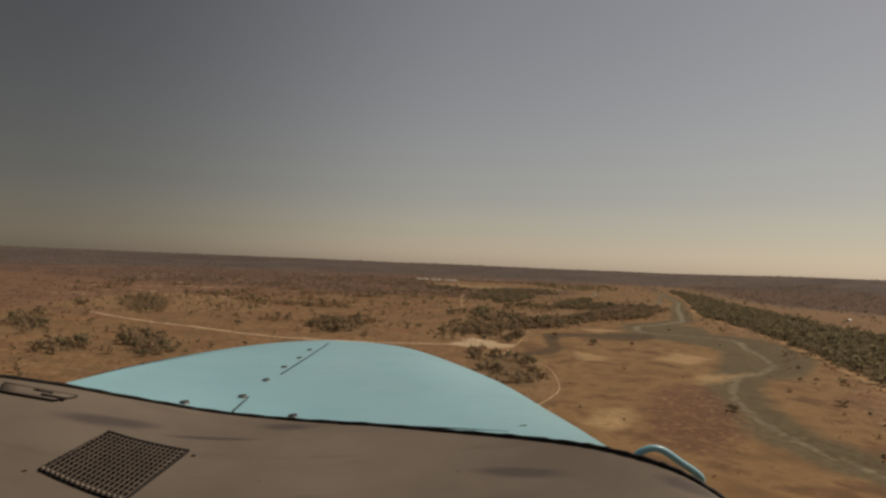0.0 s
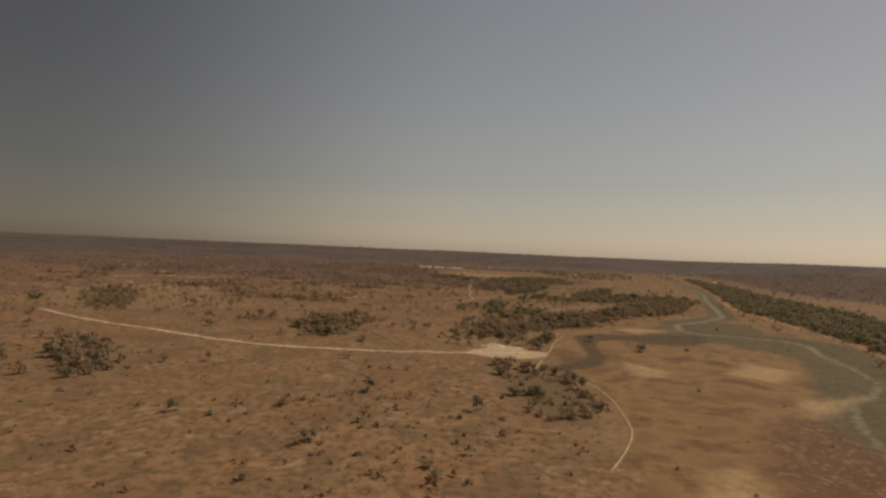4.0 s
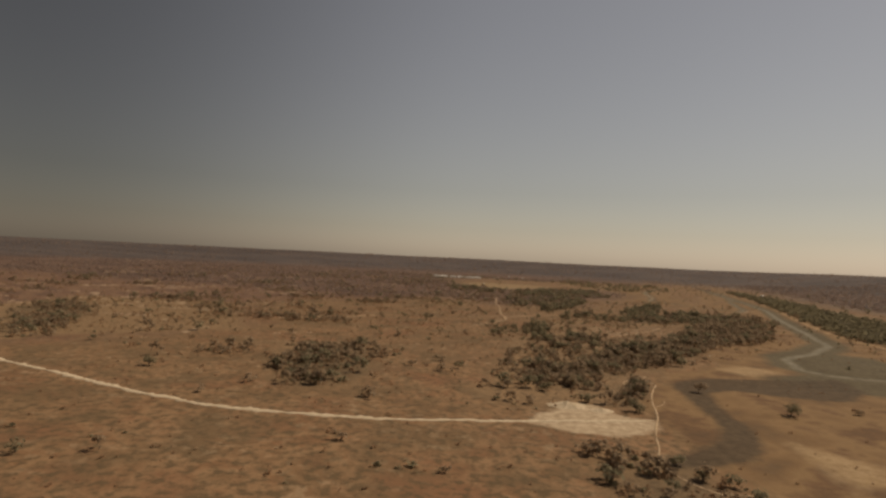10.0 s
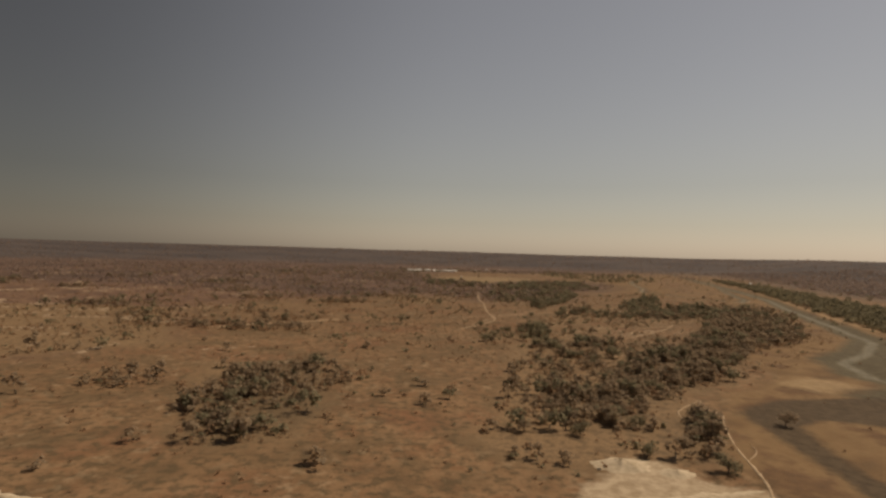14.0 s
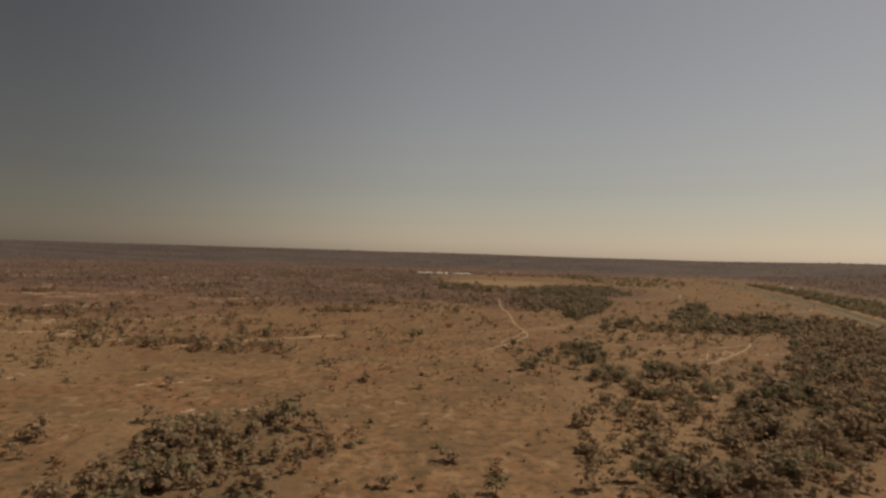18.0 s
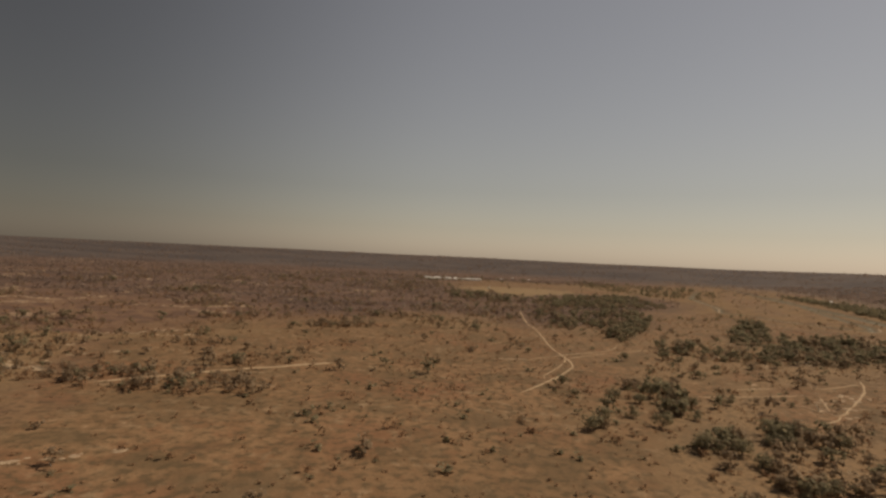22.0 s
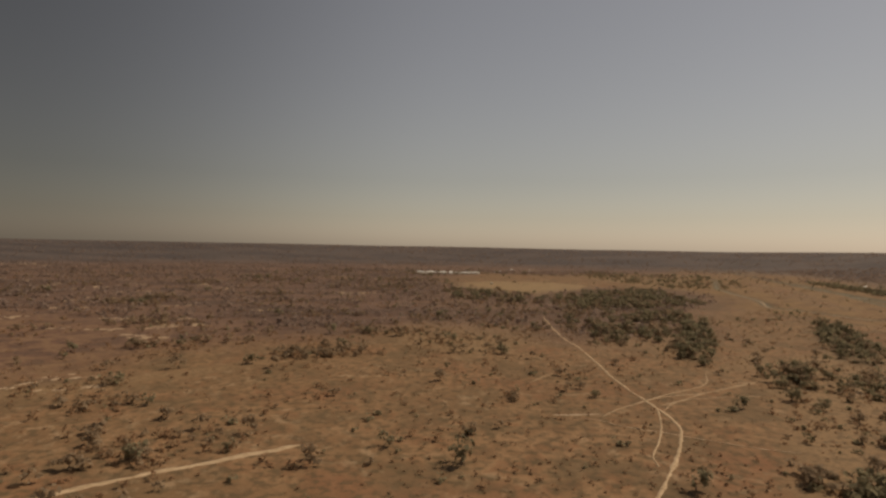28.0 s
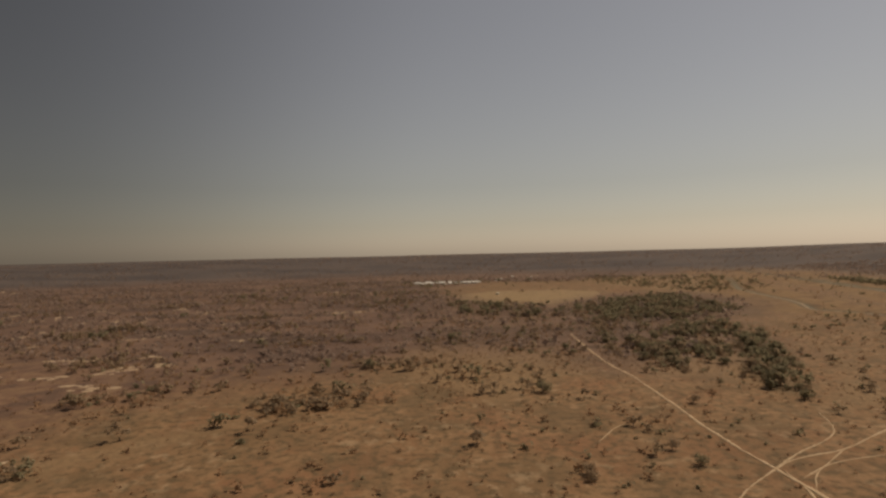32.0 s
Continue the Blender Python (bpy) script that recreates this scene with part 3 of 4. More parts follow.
def ribbon(name, half, pts, material, lift=0.16, seed=1):
    line = smooth_line(pts, 3.0)
    r = np.random.RandomState(seed)
    way = np.gradient(line, axis=0)
    way /= np.linalg.norm(way, axis=1)[:, None] + 1e-9
    side = np.stack([way[:, 1], -way[:, 0]], 1)
    v = []
    wl_, wr = (half * np.maximum(0.12, 1 + 1.1 * (rolling(np.arange(len(line)) + 50 * k * seed, np.zeros(len(line)) + seed, 3.0) - 0.5) + 0.3 * r.randn(len(line))) for k in (1, 2))
    taper = np.minimum(1, np.minimum(np.arange(len(line)) + 0.4, len(line) - 0.6 - np.arange(len(line))) / 4)
    for off, dz in ((-1.12, -0.35), (-1, 0), (0, 0.03), (1, 0), (1.12, -0.35)):
        w = np.where(off < 0, wl_, wr) * taper
        q = line + side * (off * w)[:, None]
        v.append(np.stack([q[:, 0], q[:, 1], height(q[:, 0], q[:, 1]) + lift + dz], 1))
    n = len(line)
    v = np.concatenate(v)
    i = np.arange(n - 1)
    faces = np.concatenate([np.stack([k * n + i, k * n + i + 1, (k + 1) * n + i + 1, (k + 1) * n + i], 1)[:, ::-1] for k in range(4)])
    return new(name, mesh_of(name, v, faces, material, True))


for k, (half, pts) in enumerate(ROADS):
    first = k == 0
    tagged(ribbon("dirt_road" if first else "footpath", half * (1.0 if first else 0.44), pts, DUST if first else TRACK, seed=k + 2),
           "pale dusty unpaved road across the open plain" if first else "narrow trodden pale earth path through dry bush", "road" if first else "path", kind="structure")


tagged(ribbon("stream_bed", 1.5, [(640, 2300), (575, 2030), (520, 1905), (540, 1850), (572, 1765), (640, 1655), (690, 1700)], SOIL, 0.2, 31),
       "dry pale stream bed winding over the plain", "stream bed", kind="structure")


def patch(name, cx, cy, a, b, turn, material, seed, rise=0.25, n=96, rings=5):
    """A low uneven sheet of bare earth with a ragged outline."""
    ang = np.arange(n) / n * 2 * np.pi
    edge = 1 + 0.5 * (rolling(np.cos(ang) * 2 + seed * 3.1, np.sin(ang) * 2 + seed, 1.1) - 0.5) + 0.08 * (rolling(np.cos(ang) * 2 + seed, np.sin(ang) * 2, 0.2) - 0.5)
    v = []
    for k in range(rings + 1):
        f = k / rings
        px, py = np.cos(ang) * a * edge * f, np.sin(ang) * b * edge * f
        qx, qy = cx + px * math.cos(turn) - py * math.sin(turn), cy + px * math.sin(turn) + py * math.cos(turn)
        v.append(np.stack([qx, qy, height(qx, qy) + (rise if k < rings else -0.3)], 1))
    v = np.concatenate(v)
    i = np.arange(n)
    faces = np.concatenate([np.stack([k * n + i, k * n + (i + 1) % n, (k + 1) * n + (i + 1) % n, (k + 1) * n + i], 1)[:, ::-1] for k in range(rings)])
    return new(name, mesh_of(name, v, faces, material, True))


def patch_chain(cx, cy, a, b, turn, seed):
    """Worn spots strung out along a line, as one broken sheet of bare soil."""
    r = np.random.RandomState(seed)
    bits = []
    for k in range(6 + int(a / 5)):
        s = r.uniform(-1, 1) * a
        o = r.randn() * b * 0.7
        x, y = cx + s * math.cos(turn) - o * math.sin(turn), cy + s * math.sin(turn) + o * math.cos(turn)
        size = r.uniform(0.25, 1.0) ** 1.5 * min(8.0, b)
        ob = patch("bare_patch", x, y, size * r.uniform(1.0, 2.2), size, turn + r.uniform(-0.5, 0.5), SOIL, seed * 40 + k, 0.2 + 0.012 * k, 16, 2)
        me = ob.data
        v, f = np.empty(len(me.vertices) * 3, np.float32), np.empty(len(me.loops), np.int32)
        me.vertices.foreach_get("co", v)
        me.loops.foreach_get("vertex_index", f)
        bits.append((v.reshape(-1, 3), f.reshape(-1, 4)))
        bpy.data.objects.remove(ob)
        bpy.data.meshes.remove(me)
    return new("bare_patch", mesh_of("bare_patch", *stack(bits), SOIL, True))


def stack(pieces):
    v, f, base = [], [], 0
    for a, b in pieces:
        v.append(a)
        f.append(np.asarray(b) + base)
        base += len(a)
    return np.concatenate(v), np.concatenate(f)


chance = np.random.RandomState(21)
for k in range(16):
    PALE.append((chance.uniform(-1050, -430), chance.uniform(1250, 2350), chance.uniform(14, 40), chance.uniform(6, 12), chance.uniform(0, 3.1)))
for k in range(22):
    PALE.append((chance.uniform(-800, -380), chance.uniform(1080, 1700), chance.uniform(16, 44), chance.uniform(5, 10), chance.uniform(-0.4, 0.5)))
for k in range(14):
    PALE.append((chance.uniform(-680, -300), chance.uniform(960, 1350), chance.uniform(12, 32), chance.uniform(2.5, 4.5), chance.uniform(0.6, 1.5)))
for k, (cx, cy, a, b, turn) in enumerate(PALE):
    ob = patch("bare_patch", cx, cy, a, b, turn, SOIL, k + 1) if (cx, cy) == (-5, 1270) else patch_chain(cx, cy, a, b, turn, k + 1)
    tagged(ob, "pale bare soil strip in dry grass" if (cx, cy) == (-5, 1270) else "pale bare soil spots among burnt bushes", "bare soil", kind="structure")


def heap(cx, cy, a, b, h, seed):
    n, rings = 26, 7
    v = []
    ang = np.arange(n) / n * 2 * np.pi
    for k in range(rings + 1):
        f = k / rings
        lump = 1 + 0.5 * (rolling(np.cos(ang) * 3 + seed, np.sin(ang) * 3 + f * 2, 0.8) - 0.5)
        qx, qy = cx + np.cos(ang) * a * f * lump, cy + np.sin(ang) * b * f * lump
        v.append(np.stack([qx, qy, height(qx, qy) + h * (1 - f) ** 1.2 * lump - 0.1 * f], 1))
    i = np.arange(n)
    faces = np.concatenate([np.stack([k * n + i, k * n + (i + 1) % n, (k + 1) * n + (i + 1) % n, (k + 1) * n + i], 1)[:, ::-1] for k in range(rings)])
    return new("sand_mound", mesh_of("sand_mound", np.concatenate(v), faces, DUST, True))


tagged(heap(44, 731, 15, 9, 3.2, 3), "pale heap of dug sand beside the clearing", "sand heap")
tagged(heap(66, 722, 9, 6, 1.8, 8), "low pale heap of dug sand beside the clearing", "sand heap")


# ---- trees ----
def tube(points, radii, sides=5):
    p = np.asarray(points, float)
    ang = np.arange(sides) / sides * 2 * np.pi
    v, faces = [], []
    for c, r in zip(p, radii):
        v += [(c[0] + r * math.cos(t), c[1] + r * math.sin(t), c[2]) for t in ang]
    for k in range(len(p) - 1):
        for i in range(sides):
            j = (i + 1) % sides
            faces.append((k * sides + i, k * sides + j, (k + 1) * sides + j, (k + 1) * sides + i))
    return np.array(v), np.array(faces)


def make_plant(seed, tall, wide, stems, blobs, leaves, leaf, bole=0.35, limbs=True):
    """Wood and leaf arrays of one plant at the origin: a tapered bole, limbs out to several uneven clumps, and leaf sprays round these."""
    r = np.random.RandomState(seed)
    wood, heads = [], []
    for s in range(stems):
        lean = r.uniform(-0.12, 0.12, 2) * tall
        top = np.array([lean[0], lean[1], tall * bole])
        wood.append(tube([(0, 0, -0.5), top], np.array([0.05, 0.03]) * tall, 3) if not limbs else tube([(0, 0, -0.5), (lean[0] * 0.4, lean[1] * 0.4, tall * bole * 0.5), top], np.array([0.05, 0.036, 0.028]) * tall * (0.75 if stems > 1 else 1)))
        for k in range(blobs // stems):
            a = r.uniform(0, 2 * np.pi)
            out = wide * 0.5 * math.sqrt(r.uniform(0.05, 0.75))
            head = np.array([lean[0] + math.cos(a) * out, lean[1] + math.sin(a) * out, tall * r.uniform(bole + 0.18, 0.88) - 0.12 * tall * (out / wide * 2) ** 2])
            mid = (top + head) / 2 + (0, 0, -0.03 * tall)
            if limbs:
                wood.append(tube([top * 0.96, mid, head], np.array([0.022, 0.014, 0.006]) * tall, 4))
            heads.append((head, wide * r.uniform(0.19, 0.3)))
    quads = []
    for i in range(leaves):
        c, rad = heads[i % len(heads)]
        d = r.randn(3)
        d /= np.linalg.norm(d) + 1e-9
        p = c + d * rad * r.uniform(0.72, 1.06) * (1, 1, 0.75)
        n = d * 0.65 + r.randn(3) * 0.3 + (0, 0, 0.75)
        n /= np.linalg.norm(n)
        u = np.cross(n, r.randn(3))
        u /= np.linalg.norm(u) + 1e-9
        w = np.cross(n, u)
        s = leaf * r.uniform(0.6, 1.35)
        e = r.uniform(0.5, 1.1)
        quads.append((np.array([p - u * s - w * s * e * 0.4, p + u * s * 0.3 - w * s * e, p + u * s + w * s * e * 0.3, p - u * s * 0.2 + w * s * e]), np.array([[0, 1, 2, 3]])))
    return stack(wood), stack(quads)


def scatter(proto, where, seed):
    """Copies of one plant's arrays at many places, turned and sized by chance, joined into one pair of arrays."""
    r = np.random.RandomState(seed)
    v0, f0 = proto
    n = len(where)
    t, s, sz = r.uniform(0, 2 * np.pi, n), 0.55 + 1.05 * r.rand(n) ** 1.8, r.uniform(0.8, 1.2, n)
    c, q = np.cos(t) * s, np.sin(t) * s
    v = np.empty((n, len(v0), 3), np.float32)
    v[:, :, 0] = v0[None, :, 0] * c[:, None] - v0[None, :, 1] * q[:, None] + where[:, 0, None]
    v[:, :, 1] = v0[None, :, 0] * q[:, None] + v0[None, :, 1] * c[:, None] + where[:, 1, None]
    v[:, :, 2] = v0[None, :, 2] * (s * sz)[:, None] + height(where[:, 0], where[:, 1])[:, None]
    f = f0[None] + (np.arange(n) * len(v0))[:, None, None]
    return v.reshape(-1, 3), f.reshape(-1, f0.shape[1])


rng = np.random.RandomState(11)


def sow(box, per_hectare):
    x0, y0, x1, y1 = box
    n = int((x1 - x0) * (y1 - y0) / 1e4 * per_hectare)
    return np.stack([rng.uniform(x0, x1, n), rng.uniform(y0, y1, n)], 1)


def clear_of_roads(p, gap=4.0):
    keep = np.ones(len(p), bool)
    for half, pts in ROADS:
        keep &= off_line(pts, p[:, 0], p[:, 1]) > half + gap
    keep &= off_line(RIVER, p[:, 0], p[:, 1]) > 10
    keep &= off_line(SIDE_ARM, p[:, 0], p[:, 1]) > 9
    keep &= ~inside(BARE, p[:, 0], p[:, 1])
    return p[keep]


tall_green, tall_dry, low_green, low_dry = [], [], [], []


def sort_in(p, share_tall, share_green):
    a, b = rng.rand(len(p)) < share_tall, rng.rand(len(p)) < share_green
    tall_green.append(p[a & b])
    tall_dry.append(p[a & ~b])
    low_green.append(p[~a & b])
    low_dry.append(p[~a & ~b])


for outline, per, share_tall, share_green in WOODS:
    o = np.array(outline, float)
    p = sow((*(o.min(0) - 12), *(o.max(0) + 12)), per * (3.4 if np.ptp(o[:, 0]) * np.ptp(o[:, 1]) < 6000 else 2.0))
    d = depth_in(outline, p[:, 0], p[:, 1]) + 13 * (rolling(p[:, 0], p[:, 1], 16) - 0.5)
    clump = 0.6 * rolling(p[:, 0] + 900, p[:, 1], 40) + 0.4 * rolling(p[:, 0], p[:, 1] + 400, 13)
    p = clear_of_roads(p[(d > 0) & (clump > (0.3 if outline in DENSE else 0.44))])
    sort_in(p, share_tall * 0.75, share_green)
# gallery forest on the far bank
o = np.array(FOREST, float)
p = sow((*o.min(0), *o.max(0)), 185)
d = depth_in(FOREST, p[:, 0], p[:, 1]) + 30 * (rolling(p[:, 0], p[:, 1], 35) - 0.5)
p = clear_of_roads(p[(d > 0) & (p[:, 1] < 2600) & (rng.rand(len(p)) < np.interp(p[:, 1], [600, 1300, 2600], [1, 0.95, 0.7]))])
forest = p
# open bush everywhere else, thick in drifts
def open_bush(box, per, tall_share, green_share):
    p = sow(box, per)
    px, py = p[:, 0], p[:, 1]
    thin = 0.06 + 0.6 * step(0.34, 0.62, 0.65 * rolling(px, py, 95) + 0.35 * rolling(px, py + 70, 30)) * step(0.3, 0.7, rolling(px + 50, py + 700, 17))
    thin = thin + np.where(np.minimum(-(px + 150), py - 650) > 0, 0.22 * step(0.35, 0.65, rolling(px, py, 40)), 0.02)
    for o in OPEN:
        thin = np.where(depth_in(o, px, py) > -8, thin * 0.05, thin)
    thin = np.where(off_line(OXBOW, px, py) < 18, thin * 0.1, thin)
    q = clear_of_roads(p[rng.rand(len(p)) < thin], 3.0)
    west = np.minimum(-(q[:, 0] + 150), q[:, 1] - 650) > 0
    sort_in(q[west], tall_share, green_share * 0.2)
    sort_in(q[~west], tall_share, green_share)


open_bush((-560, 0, 620, 2100), 100, 0.09, 0.34)
open_bush((-1300, 500, -560, 2700), 55, 0.1, 0.04)
open_bush((620, 900, 1500, 2700), 32, 0.25, 0.3)
open_bush((-560, 2100, 620, 2900), 90, 0.3, 0.35)
# scattered groves in the burnt bush
for k in range(46):
    cx, cy, rad = rng.uniform(-1000, -130), rng.uniform(760, 2500), rng.uniform(14, 40)
    p = sow((cx - rad * 1.6, cy - rad, cx + rad * 1.6, cy + rad), 190)
    p = p[np.hypot((p[:, 0] - cx) / 1.6, p[:, 1] - cy) < rad * (0.6 + 0.7 * rolling(p[:, 0], p[:, 1], 16))]
    sort_in(clear_of_roads(p), 0.3, 0.08)
# small dark tussocks and bushes of the plain
p = sow((-420, 0, 600, 1800), 130)
p = clear_of_roads(p[rng.rand(len(p)) < 0.05 + 0.6 * step(0.45, 0.75, rolling(p[:, 0] + 33, p[:, 1] + 90, 20))], 1.5)
tussocks = p[rng.rand(len(p)) < np.where(inside(OPEN[0], p[:, 0], p[:, 1]), 0.2, 1.0)]

# knee-high thorn scrub, thick in the dry bush right of the flight line
p = sow((-120, 950, 480, 2000), 260)
p = clear_of_roads(p[rng.rand(len(p)) < 0.12 + 0.75 * step(0.4, 0.7, 0.6 * rolling(p[:, 0] + 210, p[:, 1], 60) + 0.4 * rolling(p[:, 0], p[:, 1] + 310, 18))], 0.8)
thorn = p[~(inside(OPEN[0], p[:, 0], p[:, 1]) | inside(OPEN[2], p[:, 0], p[:, 1]))]
tall_green, tall_dry, low_green, low_dry = (np.concatenate(v) for v in (tall_green, tall_dry, low_green, low_dry))

# the trees along the way, each a thing of its own
TREE_KINDS = [
    ("tree", 7.5, 9.5, 1, 11, 620, 0.4, GREEN_LEAF, "broad olive-green savanna tree with an uneven crown"),
    ("tree", 6.0, 8.5, 2, 10, 560, 0.38, GREEN_LEAF, "two-stemmed olive-green savanna tree"),
    ("tree", 9.0, 10.0, 1, 12, 680, 0.42, GREEN_LEAF, "tall dark green savanna tree on the dry plain"),
    ("tree", 7.0, 8.5, 1, 10, 480, 0.36, DRY_LEAF, "half-bare brown savanna tree in the dry season"),
    ("tree", 5.5, 7.5, 2, 10, 440, 0.34, DRY_LEAF, "sparse grey-brown two-stemmed savanna tree"),
]
models = []
for k, (name, tall, wide, stems, blobs, leaves, leaf, foliage, label) in enumerate(TREE_KINDS):
    wood, crown = make_plant(100 + k, tall, wide, stems, blobs, leaves, leaf, 0.22)
    models.append((mesh_of("trunk", *wood, BARK, True), mesh_of("crown", *crown, foliage), label))


def plant_tree(kind, x, y, turn, size):
    trunk_mesh, crown_mesh, label = models[kind]
    e = new("tree")
    e.matrix_world = Matrix.Translation((x, y, float(height(x, y)))) @ pose(0, 0, 0, 0, 0, turn) @ Matrix.Diagonal((size, size, size, 1))
    tagged(e, label, "tree", "savanna trees")
    for n, me in (("trunk", trunk_mesh), ("crown", crown_mesh)):
        c = new(n, me)
        c.parent = e


def split_near(p, count):
    """The trees in the stretch beside the flight line, and the rest."""
    side = np.where((p[:, 0] > -40) & (p[:, 0] < 330) & (p[:, 1] > 400) & (p[:, 1] < 1720), rng.rand(len(p)), 2)
    order = np.argsort(side)
    return p[order[:count]], p[order[count:]]


near_green, tall_green = split_near(tall_green, 130)
near_dry, tall_dry = split_near(tall_dry, 125)
for k, (a, b) in enumerate(LONE_TREES):
    plant_tree((0, 2, 1, 3)[k % 4], a, b, rng.uniform(0, 360), rng.uniform(0.9, 1.35))
for k, (a, b) in enumerate(near_green):
    plant_tree(k % 3, a, b, rng.uniform(0, 360), rng.uniform(0.75, 1.2))
for k, (a, b) in enumerate(near_dry):
    plant_tree(3 + k % 2, a, b, rng.uniform(0, 360), rng.uniform(0.75, 1.2))


# bleached dead trees standing in the woods
BONE = earth_material("bleached_wood", (0.46, 0.39, 0.29), (0.66, 0.57, 0.44))
dead_models = []
for k in range(3):
    dead, _ = make_plant(300 + k, 6.5, 9.0, 2, 12, 24, 0.3, 0.3)
    dead[0][:, :2] *= 1.15
    dead_models.append(mesh_of("trunk", *dead, BONE, True))
DEAD = [(312, 1122), (323, 1112), (366, 1229), (255, 965), (155, 928), (334, 1202), (371, 1214), (230, 1195), (187, 1128), (277, 1164), (345, 1208), (236, 1356), (268, 1360), (320, 1118), (352, 1218)]
for k, (a, b) in enumerate(DEAD):
    e = new("dead_tree")
    size = rng.uniform(0.8, 1.3)
    e.matrix_world = Matrix.Translation((a, b, float(height(a, b)))) @ pose(0, 0, 0, 0, 0, rng.uniform(0, 360)) @ Matrix.Diagonal((size, size, size, 1))
    tagged(e, "bleached leafless dead tree with spreading limbs", "dead tree", "dead trees")
    c = new("trunk", dead_models[k % 3])
    c.parent = e


# the nearest bushes, each a thing of its own
BUSH_KINDS = [(2.6, 4.2, 3, 6, 60, 0.45, GREEN_LEAF, "low round olive-green bush on dry ground"), (2.2, 3.6, 3, 6, 48, 0.42, SHRUB_LEAF, "low brown half-bare bush on dry ground"),
              (3.2, 4.0, 3, 9, 64, 0.45, SHRUB_LEAF, "taller brown dry-season bush on dry ground")]
bushes = []
for k, (tall, wide, stems, blobs, leaves, leaf, foliage, label) in enumerate(BUSH_KINDS):
    wood, crown = make_plant(150 + k, tall, wide, stems, blobs, leaves, leaf, 0.1)
    bushes.append((mesh_of("stems", *wood, BARK, True), mesh_of("foliage", *crown, foliage), label))


def plant_bush(kind, x, y, turn, size):
    e = new("bush")
    e.matrix_world = Matrix.Translation((x, y, float(height(x, y)))) @ pose(0, 0, 0, 0, 0, turn) @ Matrix.Diagonal((size, size, size, 1))
    tagged(e, bushes[kind][2], "bush", "bushes beside the flight line")
    for n, me in zip(("stems", "foliage"), bushes[kind]):
        c = new(n, me)
        c.parent = e


near_low, low_green = split_near(low_green, 110)
for a, b in near_low:
    plant_bush(0, a, b, rng.uniform(0, 360), rng.uniform(0.7, 1.4))
near_low, low_dry = split_near(low_dry, 180)
for k, (a, b) in enumerate(near_low):
    plant_bush(1 + k % 2, a, b, rng.uniform(0, 360), rng.uniform(0.7, 1.4))


def woods_of(name, places, shapes, foliage, label, category, limbs=False):
    woods, crowns = [], []
    for k, shape in enumerate(shapes):
        here = places[k::len(shapes)]
        if len(here):
            wood, crown = make_plant(200 + k + len(name), *shape, limbs=limbs)
            woods.append(scatter(wood, here, k + 1))
            crowns.append(scatter(crown, here, k + 1))
    v, f = stack(crowns)
    ob = tagged(new(name, mesh_of(name, v, f, foliage)), label, category, kind="stuff")
    v, f = stack(woods)
    stems = new("stems", mesh_of("stems", v, f, BARK, True))
    stems.parent = ob
    stems["kind"] = "stuff"


woods_of("green_woodland", tall_green, [(8.0, 9.5, 1, 7, 74, 0.95, 0.2), (7.0, 8.0, 1, 6, 60, 0.88, 0.2), (9.0, 9.0, 1, 7, 78, 0.95, 0.22)], GREEN_LEAF,
         "olive-green thickets and scattered green trees on the plain", "woodland")
woods_of("riverside_forest", forest, [(8.0, 9.0, 1, 5, 25, 1.4, 0.2), (7.0, 7.5, 1, 5, 22, 1.25, 0.2), (9.0, 8.5, 1, 5, 26, 1.4, 0.2)], GREEN_LEAF,
         "dense olive-green forest along the river's far bank", "forest")
woods_of("dry_woodland", tall_dry, [(7.0, 8.5, 1, 6, 54, 0.9, 0.2), (6.0, 7.5, 1, 5, 46, 0.85, 0.2), (8.0, 8.5, 1, 6, 56, 0.9, 0.22)], DRY_LEAF,
         "grey-brown leafless dry-season woodland", "woodland")
woods_of("green_bushes", low_green, [(2.8, 4.6, 1, 5, 17, 0.82, 0.05), (3.6, 5.2, 1, 5, 18, 0.92, 0.06)], GREEN_LEAF, "low olive-green bushes on the plain", "bushes")
woods_of("dry_bushes", low_dry, [(2.4, 4.0, 1, 4, 12, 0.78, 0.05), (3.2, 4.6, 1, 4, 13, 0.84, 0.06), (1.9, 3.2, 1, 3, 9, 0.68, 0.05)], SHRUB_LEAF,
         "low brown dry bushes of burnt bushland", "bushes")
woods_of("tussocks", tussocks, [(1.0, 1.8, 1, 3, 9, 0.4, 0.1), (0.8, 1.2, 1, 2, 6, 0.38, 0.1)], SHRUB_LEAF, "small dark grass tussocks and shrubs", "tussocks")

woods_of("thorn_scrub", thorn, [(1.3, 2.2, 1, 3, 7, 0.5, 0.1), (1.0, 1.7, 1, 2, 5, 0.46, 0.1)], SHRUB_LEAF, "knee-high reddish-brown thorn scrub on dry ground", "scrub")
# far woods up to the ridge
a, r_ = rng.uniform(-0.85, 0.85, 14000), np.sqrt(rng.uniform(2300 ** 2, 4450 ** 2, 14000))
far = np.stack([-50 + r_ * np.sin(a), 500 + r_ * np.cos(a)], 1)
far = far[(rng.rand(len(far)) < 0.25 + 0.75 * step(0.35, 0.7, rolling(far[:, 0], far[:, 1], 150))) & ~inside(FIELD, far[:, 0], far[:, 1])]
p = sow((-1500, 1540, 600, 3000), 32)
far = np.concatenate([far, clear_of_roads(p[(depth_in(DARK_WOOD, p[:, 0], p[:, 1]) + 60 * (rolling(p[:, 0], p[:, 1], 60) - 0.5) > 0) & (rng.rand(len(p)) < 0.2 + 0.8 * rolling(p[:, 0], p[:, 1], 90))])])
p = sow((1130, 1500, 2300, 3300), 40)
